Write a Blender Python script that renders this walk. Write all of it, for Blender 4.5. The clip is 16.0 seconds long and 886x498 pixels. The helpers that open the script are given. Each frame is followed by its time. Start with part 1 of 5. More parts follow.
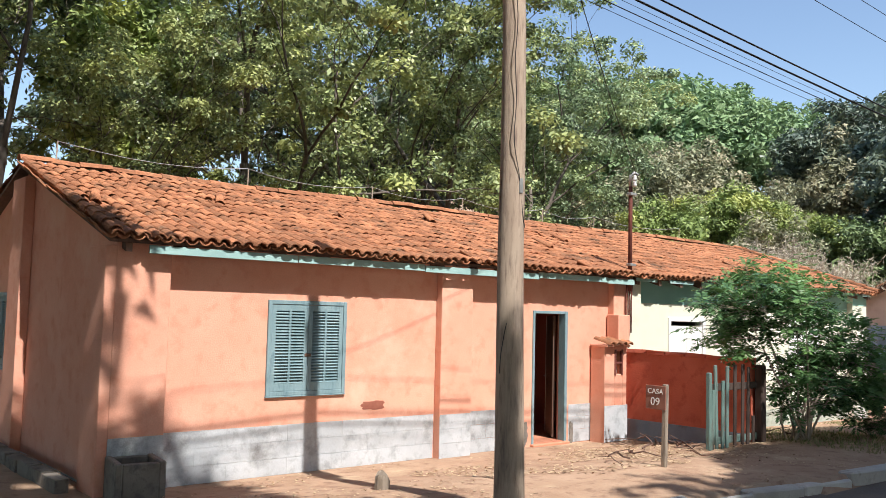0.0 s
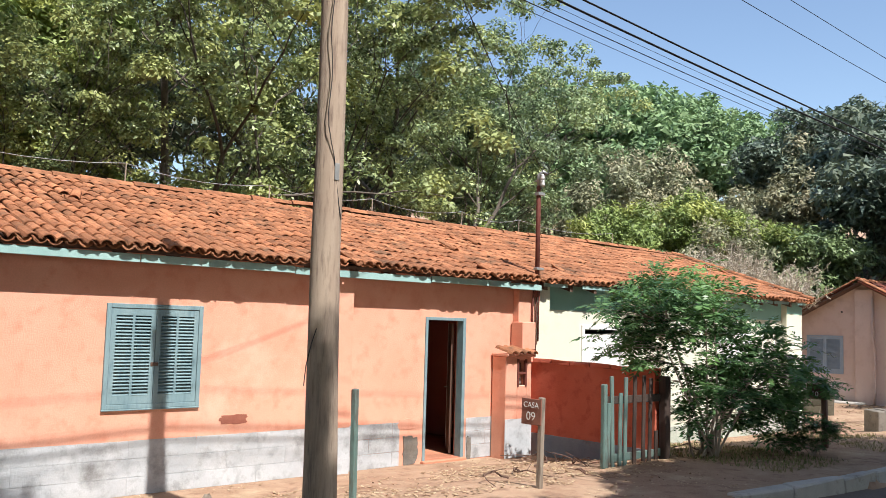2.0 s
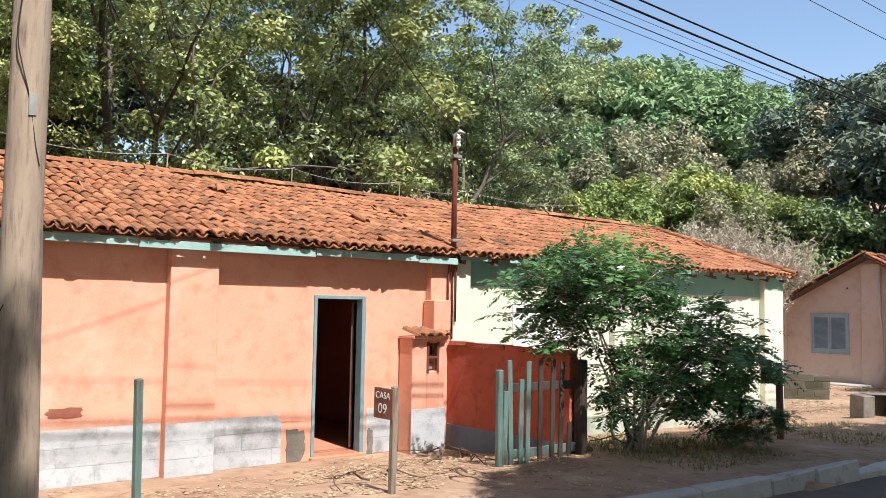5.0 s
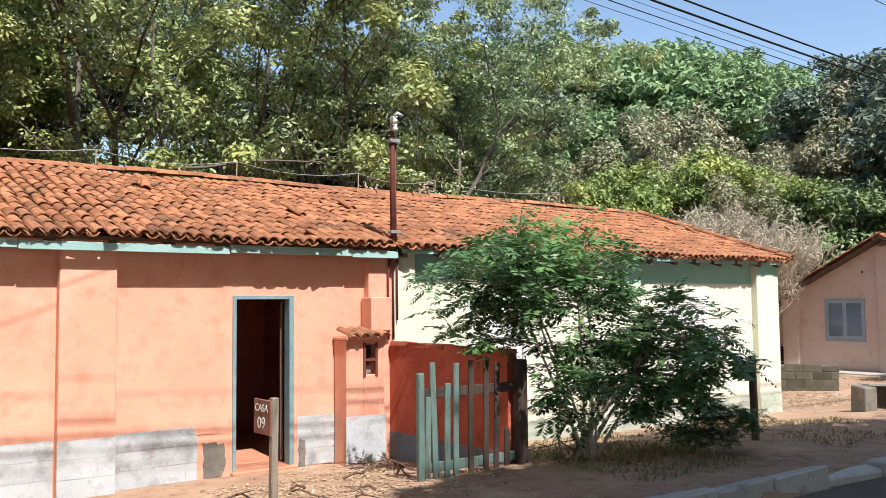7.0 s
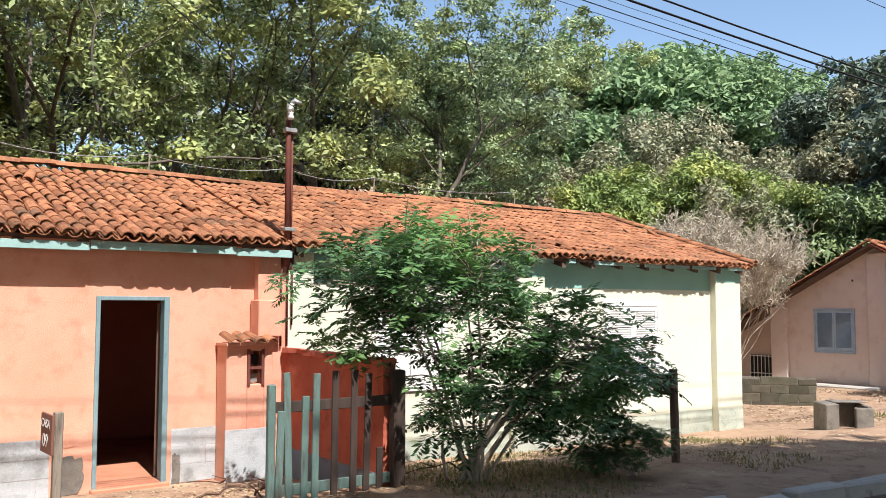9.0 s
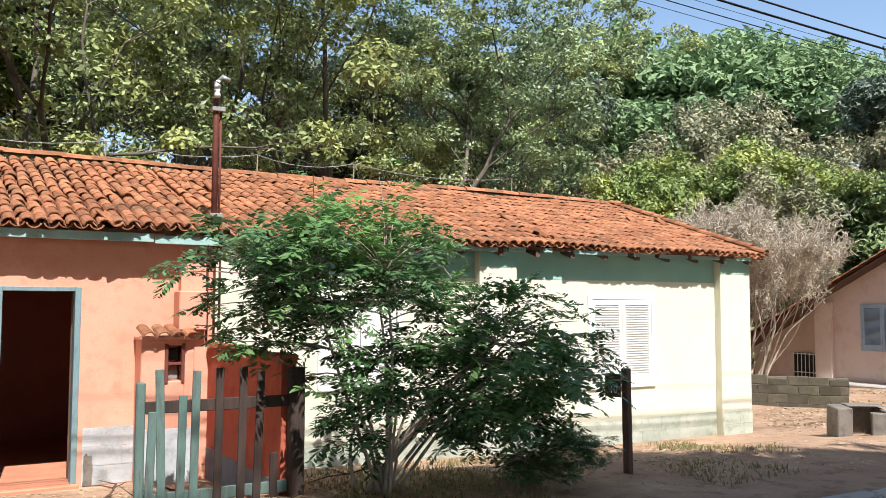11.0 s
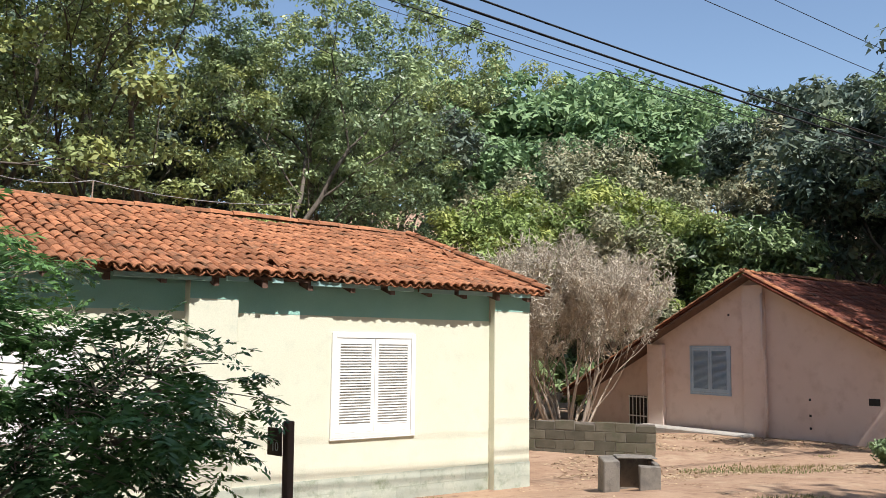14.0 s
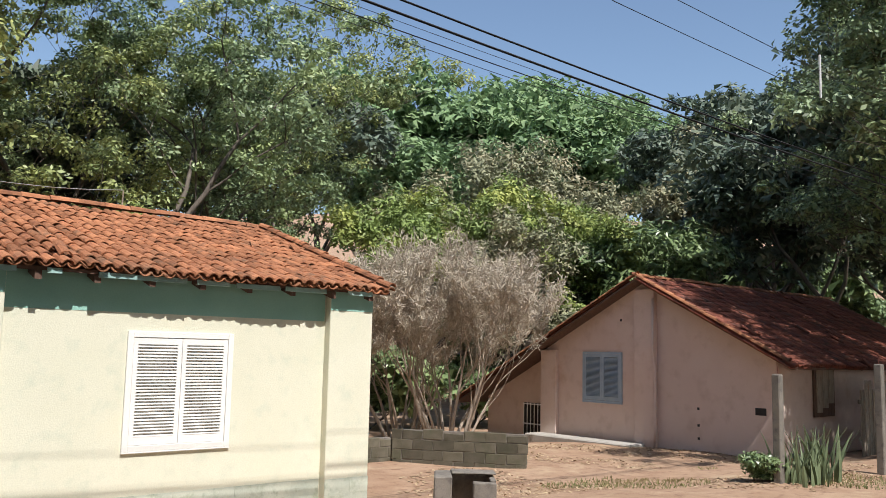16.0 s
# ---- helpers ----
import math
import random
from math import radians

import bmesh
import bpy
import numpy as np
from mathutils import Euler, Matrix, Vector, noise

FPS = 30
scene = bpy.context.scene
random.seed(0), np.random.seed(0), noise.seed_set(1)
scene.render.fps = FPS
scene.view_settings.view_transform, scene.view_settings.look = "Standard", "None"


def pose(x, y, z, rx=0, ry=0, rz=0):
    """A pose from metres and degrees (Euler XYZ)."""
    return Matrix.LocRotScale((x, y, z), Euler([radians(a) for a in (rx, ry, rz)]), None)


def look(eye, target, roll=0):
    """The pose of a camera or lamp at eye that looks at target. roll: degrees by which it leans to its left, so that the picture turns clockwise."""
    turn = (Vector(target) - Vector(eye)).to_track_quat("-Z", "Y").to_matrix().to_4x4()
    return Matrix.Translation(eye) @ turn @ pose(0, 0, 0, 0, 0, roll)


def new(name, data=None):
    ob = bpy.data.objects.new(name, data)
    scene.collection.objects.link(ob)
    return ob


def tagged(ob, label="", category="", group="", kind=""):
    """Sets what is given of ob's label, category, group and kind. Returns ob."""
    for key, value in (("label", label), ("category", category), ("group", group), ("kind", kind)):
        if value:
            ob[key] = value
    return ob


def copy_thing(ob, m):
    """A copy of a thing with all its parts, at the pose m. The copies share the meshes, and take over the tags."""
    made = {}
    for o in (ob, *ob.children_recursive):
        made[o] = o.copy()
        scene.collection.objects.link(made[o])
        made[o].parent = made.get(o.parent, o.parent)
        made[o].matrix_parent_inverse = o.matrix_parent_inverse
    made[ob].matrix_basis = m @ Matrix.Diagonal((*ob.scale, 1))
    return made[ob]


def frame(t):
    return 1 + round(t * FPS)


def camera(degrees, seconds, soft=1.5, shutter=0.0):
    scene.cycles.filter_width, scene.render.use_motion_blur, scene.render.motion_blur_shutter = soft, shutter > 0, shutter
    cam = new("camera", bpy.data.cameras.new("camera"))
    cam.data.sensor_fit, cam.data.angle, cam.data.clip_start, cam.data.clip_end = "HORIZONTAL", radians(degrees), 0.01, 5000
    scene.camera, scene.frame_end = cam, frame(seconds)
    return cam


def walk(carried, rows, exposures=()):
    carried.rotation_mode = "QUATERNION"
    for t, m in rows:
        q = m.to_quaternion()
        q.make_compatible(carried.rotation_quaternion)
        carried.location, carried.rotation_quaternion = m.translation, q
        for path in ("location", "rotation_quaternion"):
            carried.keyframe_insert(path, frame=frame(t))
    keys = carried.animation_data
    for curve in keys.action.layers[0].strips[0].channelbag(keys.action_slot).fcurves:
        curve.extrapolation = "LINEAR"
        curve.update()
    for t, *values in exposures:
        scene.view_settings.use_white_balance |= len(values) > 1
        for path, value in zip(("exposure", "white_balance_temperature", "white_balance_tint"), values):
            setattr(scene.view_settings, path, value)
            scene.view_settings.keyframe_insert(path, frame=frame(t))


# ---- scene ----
cam = camera(54.1, 16.0, soft=0.6)
METRES, EYE, TILT, LEAN, TURN = 13.65, 1.98, 0.0, 0.0, -39.9
ROWS = [
    (0.0, 0.0, 0.0, 0.0, -0.11, 4.33, -1.39),
    (0.5, 0.023, 0.0213, 0.0016, -0.88, 4.75, -1.47),
    (1.0, 0.0492, 0.0341, 0.0012, -0.93, 4.97, -1.23),
    (1.5, 0.0736, 0.0495, -0.001, -1.78, 4.68, -1.35),
    (2.0, 0.0974, 0.0668, -0.0001, -1.54, 4.96, -1.61),
    (2.5, 0.1224, 0.0838, -0.0012, -1.35, 4.7, -1.26),
    (3.0, 0.1444, 0.1, -0.0018, -0.2, 4.32, -1.95),
    (3.5, 0.1652, 0.1247, 0.0004, 0.09, 4.01, -2.3),
    (4.0, 0.1905, 0.1406, -0.0016, -0.54, 4.22, -1.78),
    (6.5, 0.3006, 0.2288, -0.0028, 3.09, 3.2, 0.51),
    (7.0, 0.3225, 0.2491, -0.0015, 2.93, 3.61, 0.62),
    (7.5, 0.3492, 0.2649, -0.0018, 4.0, 3.98, 0.79),
    (8.0, 0.3744, 0.2855, -0.0031, 4.91, 3.91, 0.3),
    (8.5, 0.4004, 0.3052, -0.0027, 3.73, 4.02, -0.03),
    (11.0, 0.5292, 0.402, -0.0058, 8.92, 3.7, -0.15),
    (11.5, 0.5527, 0.4246, -0.0046, 5.32, 4.0, -0.05),
    (12.0, 0.5787, 0.4476, -0.0045, 2.41, 4.11, 0.2),
    (12.5, 0.6037, 0.4653, -0.0048, 3.14, 4.54, -0.26),
    (13.0, 0.6271, 0.4888, -0.003, 2.2, 5.06, -0.67),
    (13.5, 0.6533, 0.5065, -0.0041, 2.06, 5.91, -0.59),
    (14.0, 0.6802, 0.5246, -0.0041, 2.54, 6.26, -0.73),
    (14.5, 0.7064, 0.5488, -0.0046, 1.24, 6.44, -1.1),
    (15.0, 0.7309, 0.5702, -0.0053, 0.94, 6.56, -0.56),
    (15.5, 0.7599, 0.5849, -0.0045, 0.97, 6.34, -0.84),
    (16.0, 0.7845, 0.6112, -0.0046, -1.4, 6.67, -1.29),
]
walk(cam, [(t, pose(0, 0, EYE, TILT, LEAN, TURN) @ pose(METRES * x, METRES * y, METRES * z, 90 + pitch, roll, yaw)) for t, x, y, z, yaw, pitch, roll in ROWS],
     exposures=[(0.0, 0.68), (11.0, 0.74), (12.5, 0.65), (14.0, 0.46), (16.0, 0.3)])

# ---- light: clear morning sky and one sun, nearly square to the fronts ----
SUN_EL, SUN_X, SUN_Y = 54.5, -0.13, -0.99
world = bpy.data.worlds.new("world")
scene.world = world
world.use_nodes = True
wn = world.node_tree
sky = wn.nodes.new("ShaderNodeTexSky")
sky.sky_type, sky.sun_disc = "NISHITA", False
sky.sun_elevation, sky.sun_rotation = radians(SUN_EL), math.atan2(SUN_X, SUN_Y)
sky.air_density, sky.dust_density, sky.ozone_density = 1.0, 0.9, 1.3
wn.links.new(sky.outputs[0], wn.nodes["Background"].inputs[0])
wn.nodes["Background"].inputs[1].default_value = 0.126
sun = new("sun", bpy.data.lights.new("sun", "SUN"))
sun.data.energy, sun.data.angle, sun.data.color = 5.0, radians(0.55), (1.0, 0.965, 0.935)
ce = math.cos(radians(SUN_EL))
sun.matrix_world = look((SUN_X * ce * 60, SUN_Y * ce * 60, math.sin(radians(SUN_EL)) * 60), (0, 0, 0))


# ---- materials ----
def material(name, colors, rough=0.85, scale=6.0, fine=60.0, bump=0.15, stain=None, stain_scale=1.2, stain_from=0.55,
             per="", vary=0.0, metal=0.0, spec=0.3, stretch=(1, 1, 1)):
    """Procedural paint, plaster, clay or wood: two colours mixed by broad noise, fine grain, stains and relief."""
    m = bpy.data.materials.new(name)
    m.use_nodes = True
    t = m.node_tree
    N, L = t.nodes, t.links
    b = N["Principled BSDF"]
    b.inputs["Metallic"].default_value, b.inputs["Specular IOR Level"].default_value = metal, spec
    co = N.new("ShaderNodeTexCoord")
    mp = N.new("ShaderNodeMapping")
    mp.inputs["Scale"].default_value = stretch
    geo = N.new("ShaderNodeNewGeometry")
    L.new(geo.outputs["Position"], mp.inputs[0])

    def noise_at(s, d=6.0, r=0.6):
        n = N.new("ShaderNodeTexNoise")
        n.inputs["Scale"].default_value, n.inputs["Detail"].default_value, n.inputs["Roughness"].default_value = s, d, r
        L.new(mp.outputs[0], n.inputs["Vector"])
        return n.outputs["Fac"]

    def ramp(fac, lo, hi):
        r = N.new("ShaderNodeMapRange")
        r.inputs["From Min"].default_value, r.inputs["From Max"].default_value = lo, hi
        L.new(fac, r.inputs["Value"])
        return r.outputs["Result"]

    def mix(fac, a, c, mode="MIX"):
        x = N.new("ShaderNodeMix")
        x.data_type, x.blend_type = "RGBA", mode
        for sock, v in ((x.inputs["Factor"], fac), (x.inputs["A"], a), (x.inputs["B"], c)):
            if isinstance(v, (int, float)):
                sock.default_value = v
            elif isinstance(v, tuple):
                sock.default_value = (*v, 1)
            else:
                L.new(v, sock)
        return x.outputs["Result"]

    broad, grain = noise_at(scale), noise_at(fine, 4.0)
    col = mix(ramp(broad, 0.35, 0.65), colors[0], colors[1])
    if len(colors) > 2:
        col = mix(ramp(noise_at(scale * 3.1), 0.52, 0.7), col, colors[2])
    col = mix(0.15, col, mix(ramp(grain, 0.3, 0.7), (0.55, 0.55, 0.55), (1.25, 1.25, 1.25)), "MULTIPLY")
    if stain:
        col = mix(ramp(noise_at(stain_scale, 8.0, 0.68), stain_from, stain_from + 0.16), col, stain)
    if per:
        if per == "object":
            rnd = N.new("ShaderNodeObjectInfo").outputs["Random"]
        else:
            rnd = geo.outputs["Random Per Island"]
        hv = N.new("ShaderNodeHueSaturation")
        L.new(ramp(rnd, -0.0001, 1.0), hv.inputs["Value"])
        mr = N.new("ShaderNodeMapRange")
        mr.inputs["To Min"].default_value, mr.inputs["To Max"].default_value = 1 - vary, 1 + vary
        L.new(rnd, mr.inputs["Value"])
        L.new(mr.outputs["Result"], hv.inputs["Value"])
        L.new(col, hv.inputs["Color"])
        col = hv.outputs["Color"]
    L.new(col, b.inputs["Base Color"])
    rr = N.new("ShaderNodeMapRange")
    rr.inputs["To Min"].default_value, rr.inputs["To Max"].default_value = max(0, rough - 0.12), min(1, rough + 0.1)
    L.new(grain, rr.inputs["Value"])
    L.new(rr.outputs["Result"], b.inputs["Roughness"])
    bp = N.new("ShaderNodeBump")
    bp.inputs["Strength"].default_value, bp.inputs["Distance"].default_value = bump, 0.02
    ad = N.new("ShaderNodeMath")
    ad.operation = "ADD"
    L.new(broad, ad.inputs[0])
    L.new(grain, ad.inputs[1])
    L.new(ad.outputs[0], bp.inputs["Height"])
    L.new(bp.outputs[0], b.inputs["Normal"])
    return m


def leaf_material(name, dark, light, yellow=None, trans=0.24, rough=0.5):
    """Leaves: colour varies leaf by leaf and from clump to clump, and light passes through."""
    m = bpy.data.materials.new(name)
    m.use_nodes = True
    t = m.node_tree
    N, L = t.nodes, t.links
    b = N["Principled BSDF"]
    b.inputs["Roughness"].default_value, b.inputs["Specular IOR Level"].default_value = rough, 0.35
    geo = N.new("ShaderNodeNewGeometry")
    cr = N.new("ShaderNodeValToRGB")
    cr.color_ramp.elements[0].color, cr.color_ramp.elements[1].color = (*dark, 1), (*light, 1)
    L.new(geo.outputs["Random Per Island"], cr.inputs[0])
    col = cr.outputs[0]
    if yellow:
        n = N.new("ShaderNodeTexNoise")
        n.inputs["Scale"].default_value, n.inputs["Detail"].default_value = 0.55, 3
        L.new(geo.outputs["Position"], n.inputs["Vector"])
        r = N.new("ShaderNodeMapRange")
        r.inputs["From Min"].default_value, r.inputs["From Max"].default_value = 0.46, 0.66
        L.new(n.outputs["Fac"], r.inputs["Value"])
        x = N.new("ShaderNodeMix")
        x.data_type = "RGBA"
        L.new(r.outputs["Result"], x.inputs["Factor"])
        L.new(col, x.inputs["A"])
        x.inputs["B"].default_value = (*yellow, 1)
        col = x.outputs["Result"]
    L.new(col, b.inputs["Base Color"])
    tr = N.new("ShaderNodeBsdfTranslucent")
    L.new(col, tr.inputs["Color"])
    mx = N.new("ShaderNodeMixShader")
    mx.inputs[0].default_value = trans
    L.new(b.outputs[0], mx.inputs[1])
    L.new(tr.outputs[0], mx.inputs[2])
    L.new(mx.outputs[0], N["Material Output"].inputs[0])
    return m


ORANGE = material("orange_plaster", [(0.69, 0.325, 0.222), (0.73, 0.375, 0.265), (0.65, 0.28, 0.185)], 0.9, 1.4, 55, 0.18,
                  (0.73, 0.42, 0.31), 0.8, 0.56)
BROWN_PATCH = material("dark_brown_patch", [(0.26, 0.09, 0.06), (0.31, 0.12, 0.08)], 0.9, 6, 60, 0.2)
RED_WALL = material("red_plaster", [(0.44, 0.105, 0.06), (0.5, 0.135, 0.08), (0.36, 0.08, 0.05)], 0.9, 1.8, 60, 0.25,
                    (0.3, 0.1, 0.07), 1.6, 0.6)
BLUE_BAND = material("pale_blue_grey_limewash", [(0.43, 0.45, 0.465), (0.53, 0.545, 0.555), (0.35, 0.365, 0.375)], 0.92, 2.2, 60, 0.35,
                     (0.22, 0.22, 0.215), 1.6, 0.5, per="object", vary=0.025)
SLATE_BAND = material("slate_blue_limewash", [(0.16, 0.19, 0.23), (0.22, 0.25, 0.28)], 0.92, 2.5, 60, 0.3, (0.12, 0.1, 0.09), 2.0, 0.55)
CREAM = material("pale_cream_plaster", [(0.67, 0.66, 0.52), (0.7, 0.685, 0.55), (0.61, 0.625, 0.5)], 0.9, 1.2, 60, 0.15,
                 (0.72, 0.68, 0.52), 0.9, 0.6)
MINT = material("mint_green_plaster", [(0.27, 0.5, 0.43), (0.32, 0.56, 0.48)], 0.9, 1.6, 60, 0.15)
GREEN_BAND = material("grey_green_block", [(0.42, 0.46, 0.39), (0.52, 0.55, 0.46), (0.34, 0.38, 0.3)], 0.95, 3.0, 60, 0.35,
                      (0.22, 0.27, 0.16), 2.2, 0.54, per="object", vary=0.1)
PINK = material("dusty_pink_plaster", [(0.66, 0.52, 0.45), (0.7, 0.56, 0.49), (0.6, 0.46, 0.39)], 0.9, 1.0, 50, 0.15,
                (0.55, 0.37, 0.27), 0.7, 0.58)
CLAY = material("weathered_clay_tile", [(0.29, 0.115, 0.055), (0.39, 0.172, 0.086), (0.18, 0.074, 0.042)], 0.9, 3.5, 70, 0.5,
                (0.16, 0.088, 0.052), 2.1, 0.52, per="object", vary=0.28)
CLAY_JOINED = material("weathered_clay_tile_field", [(0.29, 0.115, 0.055), (0.39, 0.172, 0.086), (0.18, 0.074, 0.042)], 0.9, 3.5, 70, 0.5,
                       (0.16, 0.088, 0.052), 2.1, 0.52, per="island", vary=0.28)
CLAY_DARK = material("dark_clay_tile_field", [(0.17, 0.055, 0.036), (0.22, 0.075, 0.048), (0.11, 0.036, 0.027)], 0.9, 3.5, 70, 0.4,
                     (0.1, 0.06, 0.05), 2.0, 0.52, per="island", vary=0.35)
TEAL = material("faded_teal_paint", [(0.17, 0.265, 0.29), (0.23, 0.325, 0.345), (0.125, 0.205, 0.235)], 0.6, 5, 80, 0.2, (0.36, 0.42, 0.4), 5.0, 0.62,
                stretch=(1, 1, 0.25))
PALE_TEAL = material("pale_teal_board", [(0.26, 0.42, 0.4), (0.35, 0.52, 0.49)], 0.7, 3, 80, 0.2, (0.5, 0.5, 0.44), 3.0, 0.6)
WHITE_PAINT = material("white_paint", [(0.78, 0.77, 0.73), (0.82, 0.81, 0.77)], 0.55, 3, 80, 0.1, (0.66, 0.63, 0.55), 4.0, 0.66)
BLUE_PAINT = material("grey_blue_paint", [(0.3, 0.39, 0.49), (0.37, 0.46, 0.54)], 0.6, 4, 80, 0.15)
WOOD = material("grey_weathered_wood", [(0.2, 0.16, 0.12), (0.29, 0.24, 0.19), (0.13, 0.1, 0.08)], 0.9, 5, 90, 0.4, stretch=(3, 3, 0.3))
BROWN_WOOD = material("dark_brown_wood", [(0.1, 0.06, 0.045), (0.15, 0.09, 0.065)], 0.8, 5, 90, 0.3, stretch=(3, 3, 0.4))
POLE_WOOD = material("sun_bleached_pole_wood", [(0.4, 0.3, 0.225), (0.5, 0.395, 0.3), (0.25, 0.18, 0.14)], 0.92, 2.6, 110, 0.5,
                     (0.14, 0.1, 0.085), 1.3, 0.53, stretch=(4, 4, 0.5))
GATE_PAINT = material("flaking_green_paint", [(0.105, 0.17, 0.15), (0.16, 0.24, 0.215), (0.12, 0.13, 0.11)], 0.85, 4, 90, 0.45,
                      (0.09, 0.07, 0.055), 4.0, 0.5, stretch=(2, 2, 0.4))
CONCRETE = material("old_concrete", [(0.17, 0.15, 0.125), (0.23, 0.205, 0.175), (0.11, 0.1, 0.09)], 0.95, 3, 70, 0.4, (0.12, 0.11, 0.1), 2.5, 0.54)
KERB = material("pale_kerb_concrete", [(0.42, 0.39, 0.35), (0.52, 0.49, 0.44)], 0.95, 3, 70, 0.4, (0.2, 0.17, 0.14), 3.0, 0.54, per="object", vary=0.15)
BLOCK = material("bare_cement_block", [(0.085, 0.075, 0.052), (0.13, 0.115, 0.085)], 0.95, 4, 70, 0.45, (0.08, 0.08, 0.05), 2.5, 0.5, per="object", vary=0.25)
RUST = material("red_oxide_steel", [(0.12, 0.035, 0.026), (0.17, 0.055, 0.04)], 0.7, 6, 90, 0.2)
STEEL = material("galvanised_steel", [(0.35, 0.35, 0.34), (0.45, 0.45, 0.44)], 0.5, 8, 90, 0.1, metal=0.6)
CERAMIC = material("white_porcelain", [(0.7, 0.7, 0.68), (0.75, 0.75, 0.73)], 0.25, 8, 90, 0.02, spec=0.5)
CABLE = material("black_cable", [(0.02, 0.02, 0.022), (0.03, 0.03, 0.03)], 0.6, 8, 90, 0.05)
# dark old wood; its near-black also holds the shade on the gate's right half
SHADED_DARK_WOOD = material("shaded_dark_old_wood", [(0.045, 0.032, 0.027), (0.075, 0.05, 0.04)], 0.85, 5, 90, 0.4, stretch=(3, 3, 0.4))
SIGN = material("brown_sign_board", [(0.2, 0.085, 0.06), (0.26, 0.115, 0.08)], 0.75, 6, 80, 0.2)
LETTER = material("white_lettering", [(0.72, 0.7, 0.66), (0.78, 0.76, 0.72)], 0.7, 20, 80, 0.05)
ROOM = material("dark_red_room_plaster", [(0.42, 0.15, 0.11), (0.48, 0.19, 0.14)], 0.9, 1.5, 60, 0.1)
RED_FLOOR = material("red_cement_floor", [(0.5, 0.2, 0.12), (0.58, 0.26, 0.16)], 0.7, 3, 70, 0.1)
BARK = material("grey_brown_bark", [(0.1, 0.082, 0.066), (0.16, 0.135, 0.11), (0.06, 0.05, 0.04)], 0.95, 2.5, 40, 0.6, stretch=(2, 2, 0.5))
PALE_BARK = material("pale_dry_bark", [(0.33, 0.27, 0.21), (0.42, 0.35, 0.28), (0.24, 0.19, 0.15)], 0.95, 3, 50, 0.4, stretch=(2, 2, 0.5))
EARTH = material("red_earth_with_litter", [(0.31, 0.195, 0.125), (0.4, 0.27, 0.18), (0.22, 0.13, 0.085)], 0.97, 1.6, 28, 0.7,
                 (0.46, 0.35, 0.23), 1.1, 0.55)
ROAD = material("worn_earthy_asphalt", [(0.13, 0.1, 0.08), (0.17, 0.13, 0.105)], 0.95, 1.2, 60, 0.5, (0.2, 0.14, 0.1), 0.9, 0.55)
LEAF_A = leaf_material("olive_green_leaves", (0.065, 0.09, 0.04), (0.39, 0.47, 0.2), (0.43, 0.46, 0.16), 0.24, 0.4)
LEAF_B = leaf_material("deep_green_leaves", (0.065, 0.095, 0.05), (0.35, 0.46, 0.25), (0.37, 0.45, 0.2), 0.24, 0.42)
LEAF_C = leaf_material("fresh_green_leaves", (0.09, 0.13, 0.04), (0.32, 0.42, 0.13), (0.4, 0.43, 0.12), 0.22)
LEAF_HILL = leaf_material("bright_hill_leaves", (0.085, 0.15, 0.075), (0.27, 0.4, 0.18), (0.27, 0.37, 0.17), 0.24, 0.6)
LEAF_D = leaf_material("dusty_olive_leaves", (0.12, 0.13, 0.075), (0.39, 0.4, 0.24), (0.43, 0.39, 0.25), 0.2, 0.6)
LEAF_DARK = leaf_material("blue_green_dark_leaves", (0.045, 0.065, 0.05), (0.19, 0.25, 0.18), (0.16, 0.19, 0.12), 0.15)
LEAF_MANGO = leaf_material("glossy_dark_mango_leaves", (0.06, 0.095, 0.04), (0.27, 0.37, 0.17), (0.24, 0.31, 0.13), 0.15, 0.34)
LEAF_BUSH = leaf_material("bright_bush_leaflets", (0.035, 0.085, 0.038), (0.15, 0.27, 0.11), (0.16, 0.3, 0.09), 0.25, 0.25)
LEAF_DRY = leaf_material("dry_grey_seed_twigs", (0.4, 0.345, 0.265), (0.6, 0.535, 0.435), None, 0.25, 0.9)
GRASS = leaf_material("short_grass_blades", (0.13, 0.15, 0.06), (0.28, 0.27, 0.12), (0.3, 0.24, 0.12), 0.3, 0.8)
LITTER = leaf_material("fallen_dry_leaves", (0.22, 0.13, 0.07), (0.55, 0.42, 0.27), None, 0.1, 0.9)
SPEAR = leaf_material("snake_plant_leaves", (0.1, 0.14, 0.07), (0.27, 0.31, 0.17), None, 0.1, 0.5)


# ---- mesh helpers ----
def add_box(bm, x0, x1, y0, y1, z0, z1):
    v = [bm.verts.new((x, y, z)) for z in (z0, z1) for x, y in ((x0, y0), (x1, y0), (x1, y1), (x0, y1))]
    for f in ((3, 2, 1, 0), (4, 5, 6, 7), (0, 1, 5, 4), (1, 2, 6, 5), (2, 3, 7, 6), (3, 0, 4, 7)):
        bm.faces.new([v[i] for i in f])
    return v


def box(x0, x1, y0, y1, z0, z1, bevel=0.0):
    bm = bmesh.new()
    add_box(bm, x0, x1, y0, y1, z0, z1)
    if bevel:
        bmesh.ops.bevel(bm, geom=bm.edges[:], offset=bevel, segments=1, affect="EDGES")
    return bm


